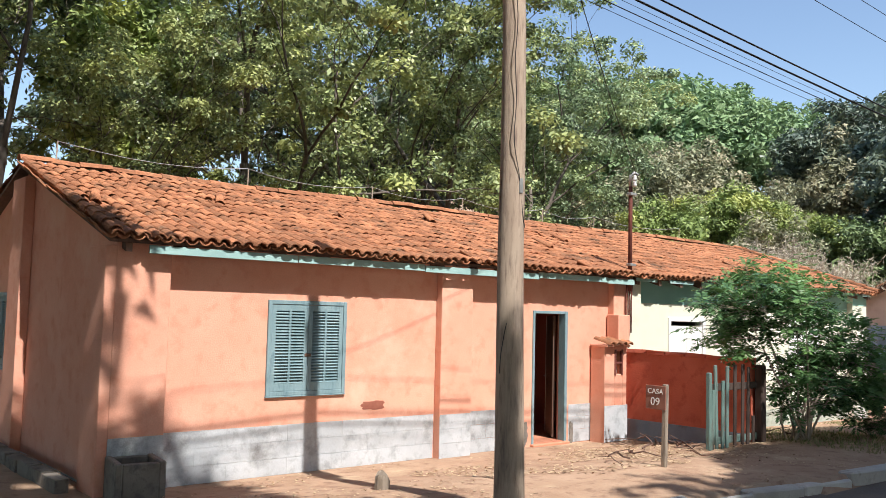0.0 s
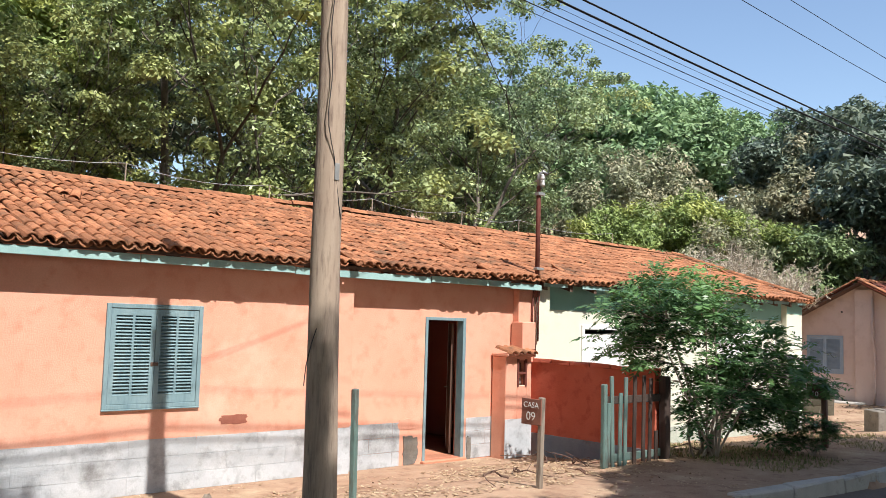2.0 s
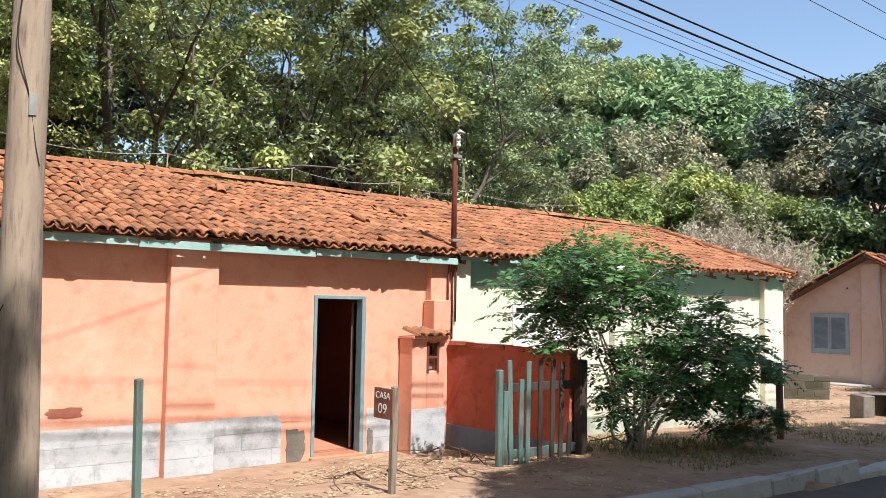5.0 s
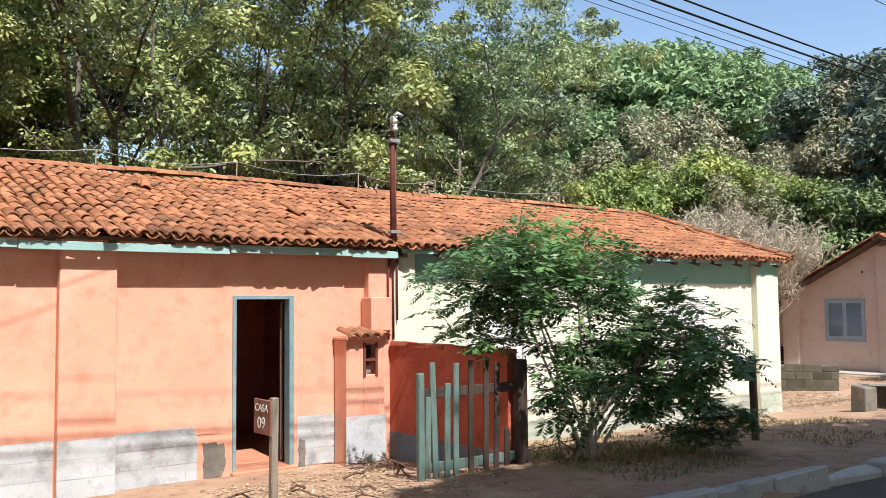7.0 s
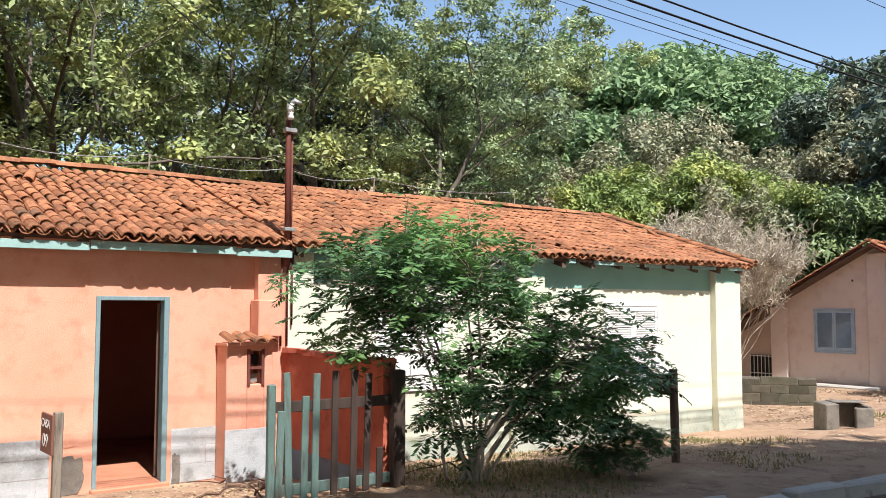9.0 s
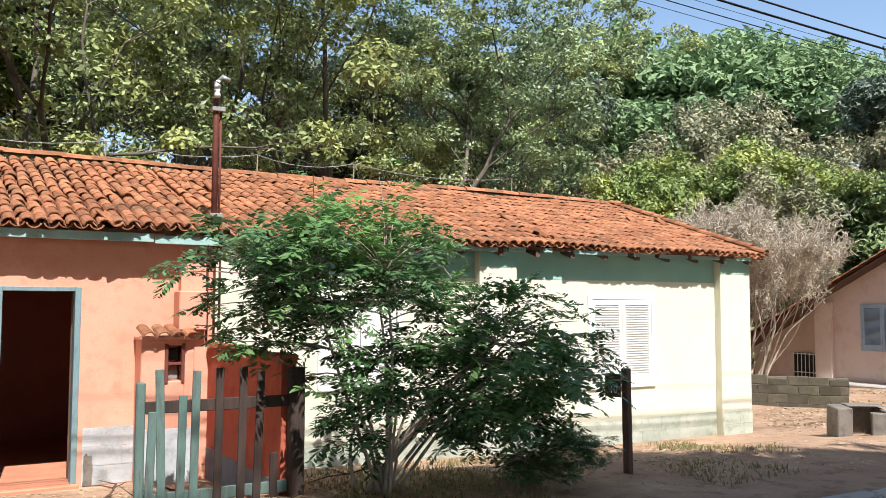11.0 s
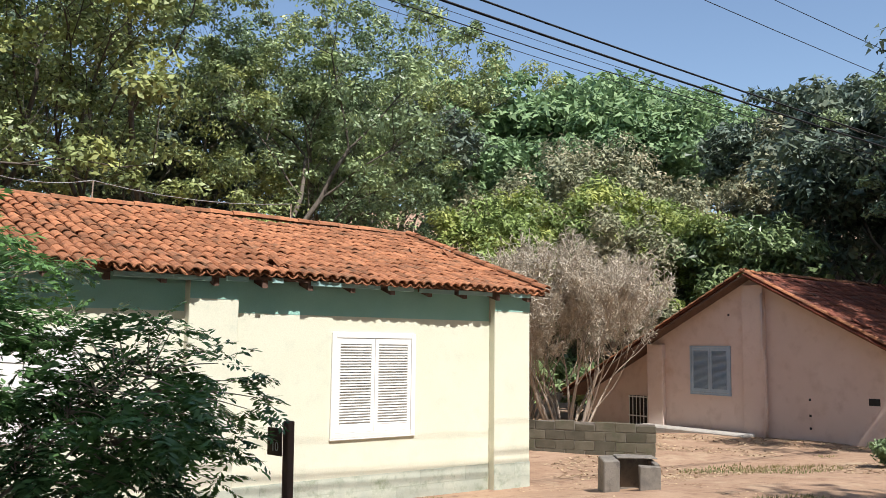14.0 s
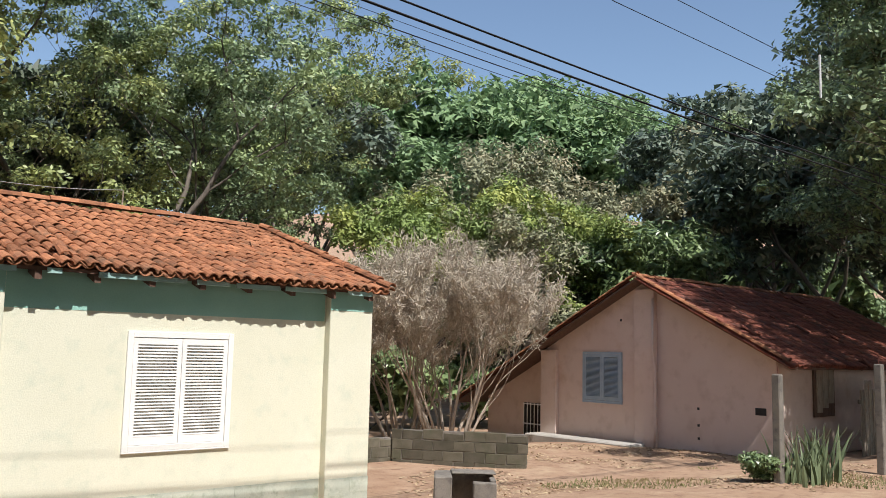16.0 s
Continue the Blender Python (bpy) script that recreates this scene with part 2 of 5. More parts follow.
def add_tube(bm, pts, radii, seg=8, cap=True):
    rings = []
    for i, p in enumerate(pts):
        p = Vector(p)
        d = (Vector(pts[min(i + 1, len(pts) - 1)]) - Vector(pts[max(i - 1, 0)])).normalized()
        a = d.cross(Vector((0.3, 0.9, 0.2)) if abs(d.z) > 0.7 else Vector((0, 0, 1))).normalized()
        b = d.cross(a)
        rings.append([bm.verts.new(p + (a * math.cos(k * math.tau / seg) + b * math.sin(k * math.tau / seg)) * radii[i]) for k in range(seg)])
    for r0, r1 in zip(rings, rings[1:]):
        for k in range(seg):
            bm.faces.new((r0[k], r0[(k + 1) % seg], r1[(k + 1) % seg], r1[k]))
    if cap:
        bm.faces.new(rings[0][::-1])
        bm.faces.new(rings[-1])


def tube(pts, radii, seg=8):
    bm = bmesh.new()
    add_tube(bm, pts, radii, seg)
    return bm


def mesh_of(name, bm, mat, smooth=False):
    bmesh.ops.recalc_face_normals(bm, faces=bm.faces[:])
    me = bpy.data.meshes.new(name)
    bm.to_mesh(me)
    bm.free()
    me.materials.append(mat)
    if smooth:
        me.polygons.foreach_set("use_smooth", [True] * len(me.polygons))
    return me


def part(name, bm, mat, parent=None, label="", smooth=False):
    """Links a bmesh (or a finished mesh) as one mesh object, under a thing or a part."""
    me = bm if isinstance(bm, bpy.types.Mesh) else mesh_of(name, bm, mat, smooth)
    ob = new(name, me)
    if parent:
        ob.parent = parent
    return tagged(ob, label)


def thing(name, label, category, group="", kind="", at=(0, 0, 0)):
    ob = new(name)
    ob.location = at
    ob.empty_display_size = 0.2
    return tagged(ob, label, category, group, kind)


def raw_mesh(name, verts, faces, mat):
    """A large mesh straight from arrays: quads only."""
    me = bpy.data.meshes.new(name)
    verts, faces = np.asarray(verts, np.float32), np.asarray(faces, np.int32)
    me.vertices.add(len(verts))
    me.vertices.foreach_set("co", verts.ravel())
    k = faces.shape[1]
    me.loops.add(faces.size)
    me.loops.foreach_set("vertex_index", faces.ravel())
    me.polygons.add(len(faces))
    me.polygons.foreach_set("loop_start", np.arange(0, faces.size, k, dtype=np.int32))
    me.polygons.foreach_set("loop_total", np.full(len(faces), k, np.int32))
    me.update(calc_edges=True)
    me.materials.append(mat)
    return me


def leaf_quads(rng, centres, size, droop=0.25, flat=0.6, slim=0.42, tri=False):
    """Rhombic leaves round the given points: returns vertices and quads."""
    n = len(centres)
    d = rng.normal(size=(n, 3))
    d[:, 2] = d[:, 2] * 0.6 - droop
    d /= np.linalg.norm(d, axis=1)[:, None]
    nz = rng.normal(size=(n, 3))
    nz[:, 2] += flat * 2
    s = np.cross(d, nz)
    s /= np.linalg.norm(s, axis=1)[:, None] + 1e-6
    L = (size * rng.uniform(0.65, 1.35, n))[:, None]
    if tri:
        v = np.stack([centres - d * L * 0.5 + s * L * slim * 0.6, centres + d * L * 0.5, centres - d * L * 0.5 - s * L * slim * 0.6], 1)
        return v.reshape(-1, 3), np.arange(3 * n).reshape(-1, 3)
    v = np.stack([centres - d * L * 0.5, centres + s * L * slim * 0.5, centres + d * L * 0.5, centres - s * L * slim * 0.5], 1)
    return v.reshape(-1, 3), np.arange(4 * n).reshape(-1, 4)


def clump_leaves(rng, ends, per_end, radius, size, flat=0.5, slim=0.42, tri=False, droop=0.2):
    """Sprays of leaves round the twig ends: the leaves face up and out, as leaves do, and the underside is bare."""
    C, O = [], []
    for e in ends:
        n = int(per_end * rng.uniform(0.55, 1.45))
        o = rng.normal(size=(n, 3))
        o /= np.linalg.norm(o, axis=1)[:, None]
        o[:, 2] = np.where(o[:, 2] < -0.25, -o[:, 2], o[:, 2])
        squash = np.array((rng.uniform(0.8, 1.35), rng.uniform(0.8, 1.35), flat * rng.uniform(0.8, 1.3)))
        C.append(np.array(e) + o * (rng.random(n) ** 0.4)[:, None] * radius * rng.uniform(0.55, 1.25) * squash)
        O.append(o)
    C, O = np.concatenate(C), np.concatenate(O)
    n = len(C)
    up = O * 0.8 + np.array((0, 0, 0.5)) + rng.normal(size=(n, 3)) * 0.55
    up /= np.linalg.norm(up, axis=1)[:, None]
    d = rng.normal(size=(n, 3)) + O * 0.8 - np.array((0, 0, droop))
    d -= up * (d * up).sum(1)[:, None]
    d /= np.linalg.norm(d, axis=1)[:, None] + 1e-6
    w = np.cross(up, d)
    L = (size * rng.uniform(0.65, 1.35, n))[:, None]
    if tri:
        v = np.stack([C - d * L * 0.5 + w * L * slim * 0.6, C + d * L * 0.5, C - d * L * 0.5 - w * L * slim * 0.6], 1)
        return v.reshape(-1, 3), np.arange(3 * n).reshape(-1, 3)
    v = np.stack([C - d * L * 0.5, C + w * L * slim * 0.5, C + d * L * 0.5, C - w * L * slim * 0.5], 1)
    return v.reshape(-1, 3), np.arange(4 * n).reshape(-1, 4)


# ---- ground, kerb and road ----
def smooth01(v):
    v = min(1.0, max(0.0, v))
    return v * v * (3 - 2 * v)


def kerb_y(x):
    return 4.95 - 0.075 * (min(max(x, -40), 40) - 8)


def ground_z(x, y):
    base = -0.17 * smooth01((x - 9) / 11) - 0.1 * smooth01((x - 20) / 12)
    base -= 0.35 * smooth01((y - 13) / 5) * smooth01((x - 22) / 3)
    verge = 0.25 - 0.3 * smooth01((x - 14) / 16)
    z = base + (verge - base) * smooth01((9.4 - y) / 3.2)
    s = y * 0.6 + x * 0.55 - 40
    return z + 0.3 * max(0, s) - 0.0012 * max(0, s) ** 2 * (s < 125) - (18.75 if s >= 125 else 0)


def grid_mesh(name, xs, ys, zf, mat):
    X, Y = np.meshgrid(xs, ys)
    v = np.array([(x, y, zf(x, y)) for x, y in zip(X.ravel(), Y.ravel())])
    nx = len(xs)
    i = np.arange((len(ys) - 1) * nx).reshape(-1, nx)[:, :-1].ravel()
    me = raw_mesh(name, v, np.stack([i, i + 1, i + 1 + nx, i + nx], 1), mat)
    me.polygons.foreach_set("use_smooth", [True] * len(me.polygons))
    return me


def earth_z(x, y):
    z = ground_z(x, y)
    k = kerb_y(x)
    if y < k - 0.1:
        z = min(z, ground_z(x, k) - 0.3)
    return z + 0.035 * noise.noise((x * 0.7, y * 0.7, 0)) + 0.015 * noise.noise((x * 2.6, y * 2.6, 3)) if abs(y - 9.4) > 0.3 else z


xs = np.r_[np.arange(-260, -10, 12.5), np.arange(-10, 40, 0.25), np.arange(40, 300, 8.0)]
ys = np.r_[np.arange(-200, -8, 12.0), np.arange(-8, 3, 1.0), np.arange(3, 18, 0.25), np.arange(18, 300, 8.0)]
ground = new("ground", grid_mesh("ground", xs, ys, earth_z, EARTH))
tagged(ground, "reddish earth yard with dry leaves and dust", "ground", kind="structure")
road = new("road", grid_mesh("road", np.arange(-200, 200.1, 1.0), np.r_[-60, np.linspace(-4, 0, 5), np.linspace(0.02, 0.999, 10)],
                             lambda x, t: ground_z(x, kerb_y(x)) - 0.12 + (0.02 * noise.noise((x * 0.5, t * 3, 5)) if t > 0 else 0), ROAD))
for v in road.data.vertices:
    t = v.co.y
    v.co.y = t * kerb_y(v.co.x) if t > 0 else t
tagged(road, "worn dark street with dust and leaf litter", "road", kind="structure")


# ---- house shells ----
FRONT, BACK, DIVIDE, LEFT, RIGHT = 9.42, 16.3, 11.9, 3.28, 20.85
SLOPE, EAVE_Y, EAVE_Z, RIDGE_Y = 0.325, 9.07, 2.68, 12.9


def roof_z(y):
    return EAVE_Z + SLOPE * (RIDGE_Y - EAVE_Y - abs(y - RIDGE_Y))


def wall_with_openings(x0, x1, z0, z1, y0, y1, openings):
    """A wall along x between two planes, left open at (x0, x1, z0, z1)."""
    bm = bmesh.new()
    cuts = sorted({x0, x1, *(o[0] for o in openings), *(o[1] for o in openings)})
    for a, b in zip(cuts, cuts[1:]):
        mid, z = (a + b) / 2, z0
        for o in sorted(o for o in openings if o[0] < mid < o[1]):
            if o[2] > z:
                add_box(bm, a, b, y0, y1, z, o[2])
            z = o[3]
        add_box(bm, a, b, y0, y1, z, z1)
    bmesh.ops.remove_doubles(bm, verts=bm.verts[:], dist=1e-4)
    return bm


def gable(x0, x1, ya, yb, z0):
    """An end wall up to the roof's slopes."""
    bm = bmesh.new()
    prof = [(ya, z0), (yb, z0), (yb, roof_z(yb) - 0.06), (RIDGE_Y, roof_z(RIDGE_Y) - 0.06), (ya, roof_z(ya) - 0.06)]
    r = [[bm.verts.new((x, y, z)) for y, z in prof] for x in (x0, x1)]
    bm.faces.new(r[0])
    bm.faces.new(r[1][::-1])
    for i in range(5):
        j = (i + 1) % 5
        bm.faces.new((r[0][i], r[1][i], r[1][j], r[0][j]))
    return bm


DOOR = (9.72, 10.51, 0.02, 2.08)
WIN_A = (5.14, 6.27, 0.95, 2.11)
WIN_B = (17.44, 18.77, 0.69, 2.06)
WIN_C = (13.2, 14.35, 0.85, 2.03)
house_orange = thing("house", "orange plastered worker's house with clay tile roof and pale blue base", "house", at=(7.5, 9.42, 0))
house_cream = thing("house", "pale cream plastered house with clay tile roof and green block base", "house", at=(16.3, 9.42, -0.1))


def house_part(house, name, bm, mat, label="", smooth=False):
    ob = part(name, bm, mat, None, label, smooth)
    ob.parent = house
    ob.matrix_parent_inverse = Matrix.Translation(house.location).inverted()
    return ob


TOP = roof_z(FRONT + 0.1) - 0.05
house_part(house_orange, "front_wall", wall_with_openings(LEFT, DIVIDE, -0.3, TOP, FRONT, FRONT + 0.2, [DOOR, WIN_A]), ORANGE)
house_part(house_cream, "front_wall", wall_with_openings(DIVIDE, RIGHT, -0.5, TOP, FRONT, FRONT + 0.2, [WIN_B, WIN_C]), CREAM)
house_part(house_orange, "gable_wall", gable(LEFT, LEFT + 0.2, FRONT + 0.2, BACK, -0.3), ORANGE, "shaded orange gable wall")
house_part(house_cream, "gable_wall", gable(RIGHT - 0.2, RIGHT, FRONT + 0.2, BACK, -0.5), CREAM)
house_part(house_orange, "party_wall", gable(DIVIDE - 0.1, DIVIDE + 0.1, FRONT + 0.2, BACK - 0.2, -0.3), ROOM)
house_part(house_orange, "back_wall", box(LEFT + 0.2, DIVIDE - 0.1, BACK - 0.2, BACK, -0.3, roof_z(BACK) - 0.06), ORANGE)
house_part(house_cream, "back_wall", box(DIVIDE + 0.1, RIGHT - 0.2, BACK - 0.2, BACK, -0.5, roof_z(BACK) - 0.06), CREAM)
for x0, x1 in ((3.25, 3.86), (7.78, 8.36), (11.52, 11.895)):
    house_part(house_orange, "pilaster", box(x0, x1, FRONT - 0.13, FRONT - 0.001, -0.3, TOP - 0.02, 0.008), ORANGE)
for x0, x1 in ((11.9, 12.25), (15.47, 16.08), (20.12, 20.82)):
    house_part(house_cream, "pilaster", box(x0, x1, FRONT - 0.13, FRONT - 0.001, -0.5, TOP - 0.02, 0.008), CREAM)
for y0, y1 in ((12.65, 13.25), (9.3, 9.85)):
    house_part(house_orange, "pilaster", box(LEFT - 0.14, LEFT - 0.001, y0, y1, -0.3, roof_z(y0) - 0.12, 0.008), ORANGE)


# ---- roofs of barrel tiles ----
def barrel(up=True, r0=0.075, r1=0.062, length=0.37, seg=5, thick=0.014):
    """One half-round clay tile, its lower end at the origin, running up along y."""
    bm = bmesh.new()
    rows = []
    for y, r in ((0, r0), (length, r1)):
        for rr in (r, r - thick):
            row = []
            for k in range(seg + 1):
                a = math.pi * (0.04 + 0.92 * k / seg)
                z = math.sin(a) * rr * 0.85
                row.append(bm.verts.new((-math.cos(a) * rr, y, z if up else r0 * 0.8 - z)))
            rows.append(row)
    for k in range(seg):
        bm.faces.new((rows[0][k], rows[0][k + 1], rows[2][k + 1], rows[2][k]))
        bm.faces.new((rows[1][k], rows[3][k], rows[3][k + 1], rows[1][k + 1]))
        bm.faces.new((rows[0][k], rows[1][k], rows[1][k + 1], rows[0][k + 1]))
    for k in (0, seg):
        bm.faces.new((rows[0][k], rows[2][k], rows[3][k], rows[1][k]))
    return bm


COVER = mesh_of("roof_tile", barrel(True), CLAY, False)
PAN = mesh_of("roof_tile", barrel(False), CLAY, False)


def mesh_arrays(me):
    v = np.zeros(len(me.vertices) * 3)
    me.vertices.foreach_get("co", v)
    f = np.zeros(len(me.loops), int)
    me.loops.foreach_get("vertex_index", f)
    return v.reshape(-1, 3), f.reshape(-1, 4)


def joined(name, me, mats, mat):
    """Many copies of one piece in one mesh."""
    v, f = mesh_arrays(me)
    V, F = [], []
    for i, m in enumerate(mats):
        a = np.array(m)
        V.append(v @ a[:3, :3].T + a[:3, 3])
        F.append(f + i * len(v))
    return raw_mesh(name, np.concatenate(V), np.concatenate(F), mat)


def tile_poses(x0, x1, eave_y, eave_z, slope, run, pitch, step, side, rng, lift):
    """Poses of tiles on one slope: side +1 climbs along +y, -1 along -y."""
    ang = math.degrees(math.atan(slope))
    n_row = int((math.hypot(run, run * slope) - 0.33) / step) + 1
    rows = []
    for r in range(n_row):
        line = []
        for c in range(int((x1 - x0) / pitch)):
            d = r * step + rng.uniform(-0.022, 0.022) + 0.025 * math.sin(c * 0.23)
            y, z = d * math.cos(radians(ang)), d * math.sin(radians(ang))
            x = x0 + (c + 0.5) * pitch + rng.uniform(-0.01, 0.01) + 0.012 * math.sin(r * 1.3 + c * 0.2)
            sag = 0.018 * math.sin(x * 0.9) * math.sin(y * 0.8) + 0.012 * math.sin(x * 2.3 + 1)
            m = Matrix.Translation((x, eave_y + side * y, eave_z + z + lift + sag + rng.uniform(-0.006, 0.008)))
            m = m @ Matrix.Rotation(math.pi if side < 0 else 0, 4, "Z") @ Matrix.Rotation(radians(ang - 1.5 + rng.uniform(-0.9, 1.1)), 4, "X")
            m = m @ Matrix.Rotation(radians(rng.uniform(-2.3, 2.3)), 4, "Z") @ Matrix.Rotation(radians(rng.uniform(-2.5, 2.5)), 4, "Y")
            if rng.random() < 0.006:
                m = m @ pose(0.02, -0.06, 0.03, 9, 5, rng.uniform(-22, 22))
            line.append(m)
        rows.append(line)
    return rows


def tile_roof(house, x0, x1, seed, near_rows):
    rng = random.Random(seed)
    bm = bmesh.new()
    y1 = RIDGE_Y * 2 - EAVE_Y
    prof = [(EAVE_Y + 0.1, roof_z(EAVE_Y + 0.1)), (RIDGE_Y, roof_z(RIDGE_Y)), (y1, roof_z(y1))]
    r = [[bm.verts.new((x, y, z - d)) for d in (0.008, 0.05) for y, z in prof] for x in (x0 + 0.03, x1 - 0.03)]
    a, b = r
    for i, j in ((0, 1), (1, 2), (3, 4), (4, 5), (0, 3), (2, 5)):
        bm.faces.new((a[i], a[j], b[j], b[i]))
    for s in (a, b):
        bm.faces.new((s[0], s[1], s[4], s[3]))
        bm.faces.new((s[1], s[2], s[5], s[4]))
    roof = house_part(house, "roof", bm, BROWN_WOOD, "weathered orange-brown barrel clay tile roof")
    run = RIDGE_Y - EAVE_Y
    covers = tile_poses(x0, x1, EAVE_Y, EAVE_Z, SLOPE, run, 0.15, 0.29, 1, rng, 0.036)
    pans = tile_poses(x0 - 0.075, x1 + 0.075, EAVE_Y + 0.025, EAVE_Z, SLOPE, run, 0.15, 0.29, 1, rng, 0.0)
    far = tile_poses(x0, x1, 2 * RIDGE_Y - EAVE_Y, EAVE_Z, SLOPE, run, 0.15, 0.29, -1, rng, 0.036)
    keep = [m for line in covers[near_rows:] for m in line] + [m for line in far for m in line]
    field = part("tile_field", joined("tile_field", COVER, keep, CLAY_JOINED), CLAY_JOINED, roof)
    tagged(field, kind="stuff")
    low = part("tile_channel_field", joined("tile_channel_field", PAN, [m for line in pans for m in line], CLAY_JOINED), CLAY_JOINED, roof)
    tagged(low, kind="stuff")
    for line in covers[:near_rows]:
        for m in line:
            o = part("roof_tile", COVER, None, roof)
            o.matrix_local = m
    x = x0
    while x < x1:
        o = part("ridge_tile", RIDGE, None, roof)
        o.matrix_local = pose(x, RIDGE_Y + rng.uniform(-0.015, 0.015), roof_z(RIDGE_Y) + 0.035 + 0.02 * math.sin(x * 0.8), rng.uniform(-2, 2), 0, -90 + rng.uniform(-3, 3))
        x += 0.4
    for xe in (x0 + 0.06, x1 - 0.06):
        if abs(xe - DIVIDE) < 0.3:
            continue
        for i in range(13):
            y = EAVE_Y + 0.01 + i * 0.285
            o = part("verge_tile", COVER, None, roof)
            o.matrix_local = pose(xe, y, roof_z(y) + 0.085 + rng.uniform(0, 0.015), 16, 0, rng.uniform(-3, 3))
    return roof


RIDGE = mesh_of("ridge_tile", barrel(True, 0.105, 0.09, 0.46), CLAY, False)
roof_a = tile_roof(house_orange, 3.1, DIVIDE, 3, 4)
roof_b = tile_roof(house_cream, DIVIDE, 21.05, 4, 4)


def fascia(house, x0, x1, broken):
    rng = random.Random(int(x0))
    x = x0
    while x < x1 - 0.1:
        w = min(rng.uniform(0.5, 1.5) if broken else rng.uniform(1.6, 2.6), x1 - x)
        drop, gap = rng.uniform(-0.012, 0.012), (rng.uniform(0.08, 0.4) if broken else 0.012)
        low = 2.625 if broken else 2.56
        house_part(house, "fascia_board", box(x, x + max(0.08, w - gap), 9.15, 9.172, low + drop, (2.685 if broken else 2.65) + drop, 0.003), PALE_TEAL)
        x += w


fascia(house_orange, 3.55, DIVIDE, False)
fascia(house_cream, DIVIDE + 0.05, 20.95, True)
xr = 3.3
while xr < 21:
    y0, y1 = EAVE_Y + 0.1, FRONT + 0.0
    bm = bmesh.new()
    vs = add_box(bm, xr, xr + 0.07, y0, FRONT - 0.002, 0, 0.09)
    for v in vs:
        v.co.z += roof_z(v.co.y) - 0.145
    house_part(house_orange if xr < DIVIDE else house_cream, "rafter_end", bm, BROWN_WOOD)
    xr += 0.62


# ---- trees ----
def limb_tree(rng, height, spread, fork, stems=1, lean=0.15, r0=0.22, depth=4, kids=3):
    """Branch polylines (points, radii) and the twig ends of a tree that stands at the origin."""
    branches, ends = [], []

    def grow(p, d, length, r, level):
        pts, rad = [p], [r]
        n = 4
        for i in range(n):
            d = (d + Vector([rng.gauss(0, 0.13) for _ in range(3)]) + Vector((0, 0, 0.05))).normalized()
            p = p + d * (length / n)
            pts.append(p)
            rad.append(r * (1 - 0.42 * (i + 1) / n))
        branches.append((pts, rad, level))
        if level >= depth:
            ends.append(p)
            return
        if level >= 2:
            ends.append(pts[2])
        for k in range(kids if level else kids + 1):
            a = rng.uniform(0, math.tau)
            out = Vector((math.cos(a), math.sin(a), rng.uniform(-0.05, 0.5)))
            nd = (d * rng.uniform(0.5, 0.9) + out * spread * rng.uniform(0.6, 1.1)).normalized()
            start = pts[-1] if k < 2 else pts[rng.choice((2, 3))]
            grow(start, nd, length * rng.uniform(0.62, 0.82), rad[-1] * rng.uniform(0.6, 0.78), level + 1)

    for s in range(stems):
        a = rng.uniform(0, math.tau)
        d = Vector((math.cos(a) * lean, math.sin(a) * lean, 1)).normalized()
        grow(Vector((math.cos(a), math.sin(a), 0)) * (0.15 * (stems > 1)) - Vector((0, 0, 0.3)), d, fork * rng.uniform(0.85, 1.15), r0, 0)
    top = max(p.z for p in ends)
    k = height / (top + 0.8)
    branches = [([p * k for p in pts], [max(0.008, r) for r in rad], lv) for pts, rad, lv in branches]
    return branches, [p * k for p in ends]


def make_tree(name, label, seed, height, spread, fork, leaf_mat, per_end, size, clump, stems=1, bark=BARK, r0=0.24, category="tree", depth=4, kids=3, droop=0.25, slim=0.42, tri=True, layer=0.5, lift=0.0, twigs=True):
    rng, nrng = random.Random(seed), np.random.default_rng(seed)
    branches, ends = limb_tree(rng, height, spread, fork, stems, r0=r0, depth=depth, kids=kids)
    t = thing(name, label, category)
    bm = bmesh.new()
    if lift:
        up = Vector((0, 0, lift))
        branches = [([p + up for p in pts], rad, lv) for pts, rad, lv in branches]
        branches.append(([Vector((0, 0, -0.3)), Vector((0.1, 0.05, lift * 0.5)), branches[0][0][0]], [r0 * 1.3, r0 * 1.1, r0], 0))
        ends = [e + up for e in ends]
    for pts, rad, lv in branches:
        if lv < 4 or twigs:
            add_tube(bm, pts, rad, (9, 6, 5, 4, 3, 3)[lv], cap=False)
    part("trunk", bm, bark, t, smooth=True)
    v, f = clump_leaves(nrng, ends, per_end, clump, size, layer, slim, tri, droop)
    part("crown", raw_mesh("crown", v, f, leaf_mat), leaf_mat, t)
    return t


def set_tree(proto, x, y, turn, scale=1.0, first=False, label=""):
    z = ground_z(x, y) - 0.05
    m = pose(x, y, z, 0, 0, turn)
    if first:
        proto.matrix_basis = m @ Matrix.Scale(scale, 4)
        return proto
    old = proto.scale.copy()
    proto.scale = (scale,) * 3
    o = copy_thing(proto, m)
    proto.scale = old
    return tagged(o, label)


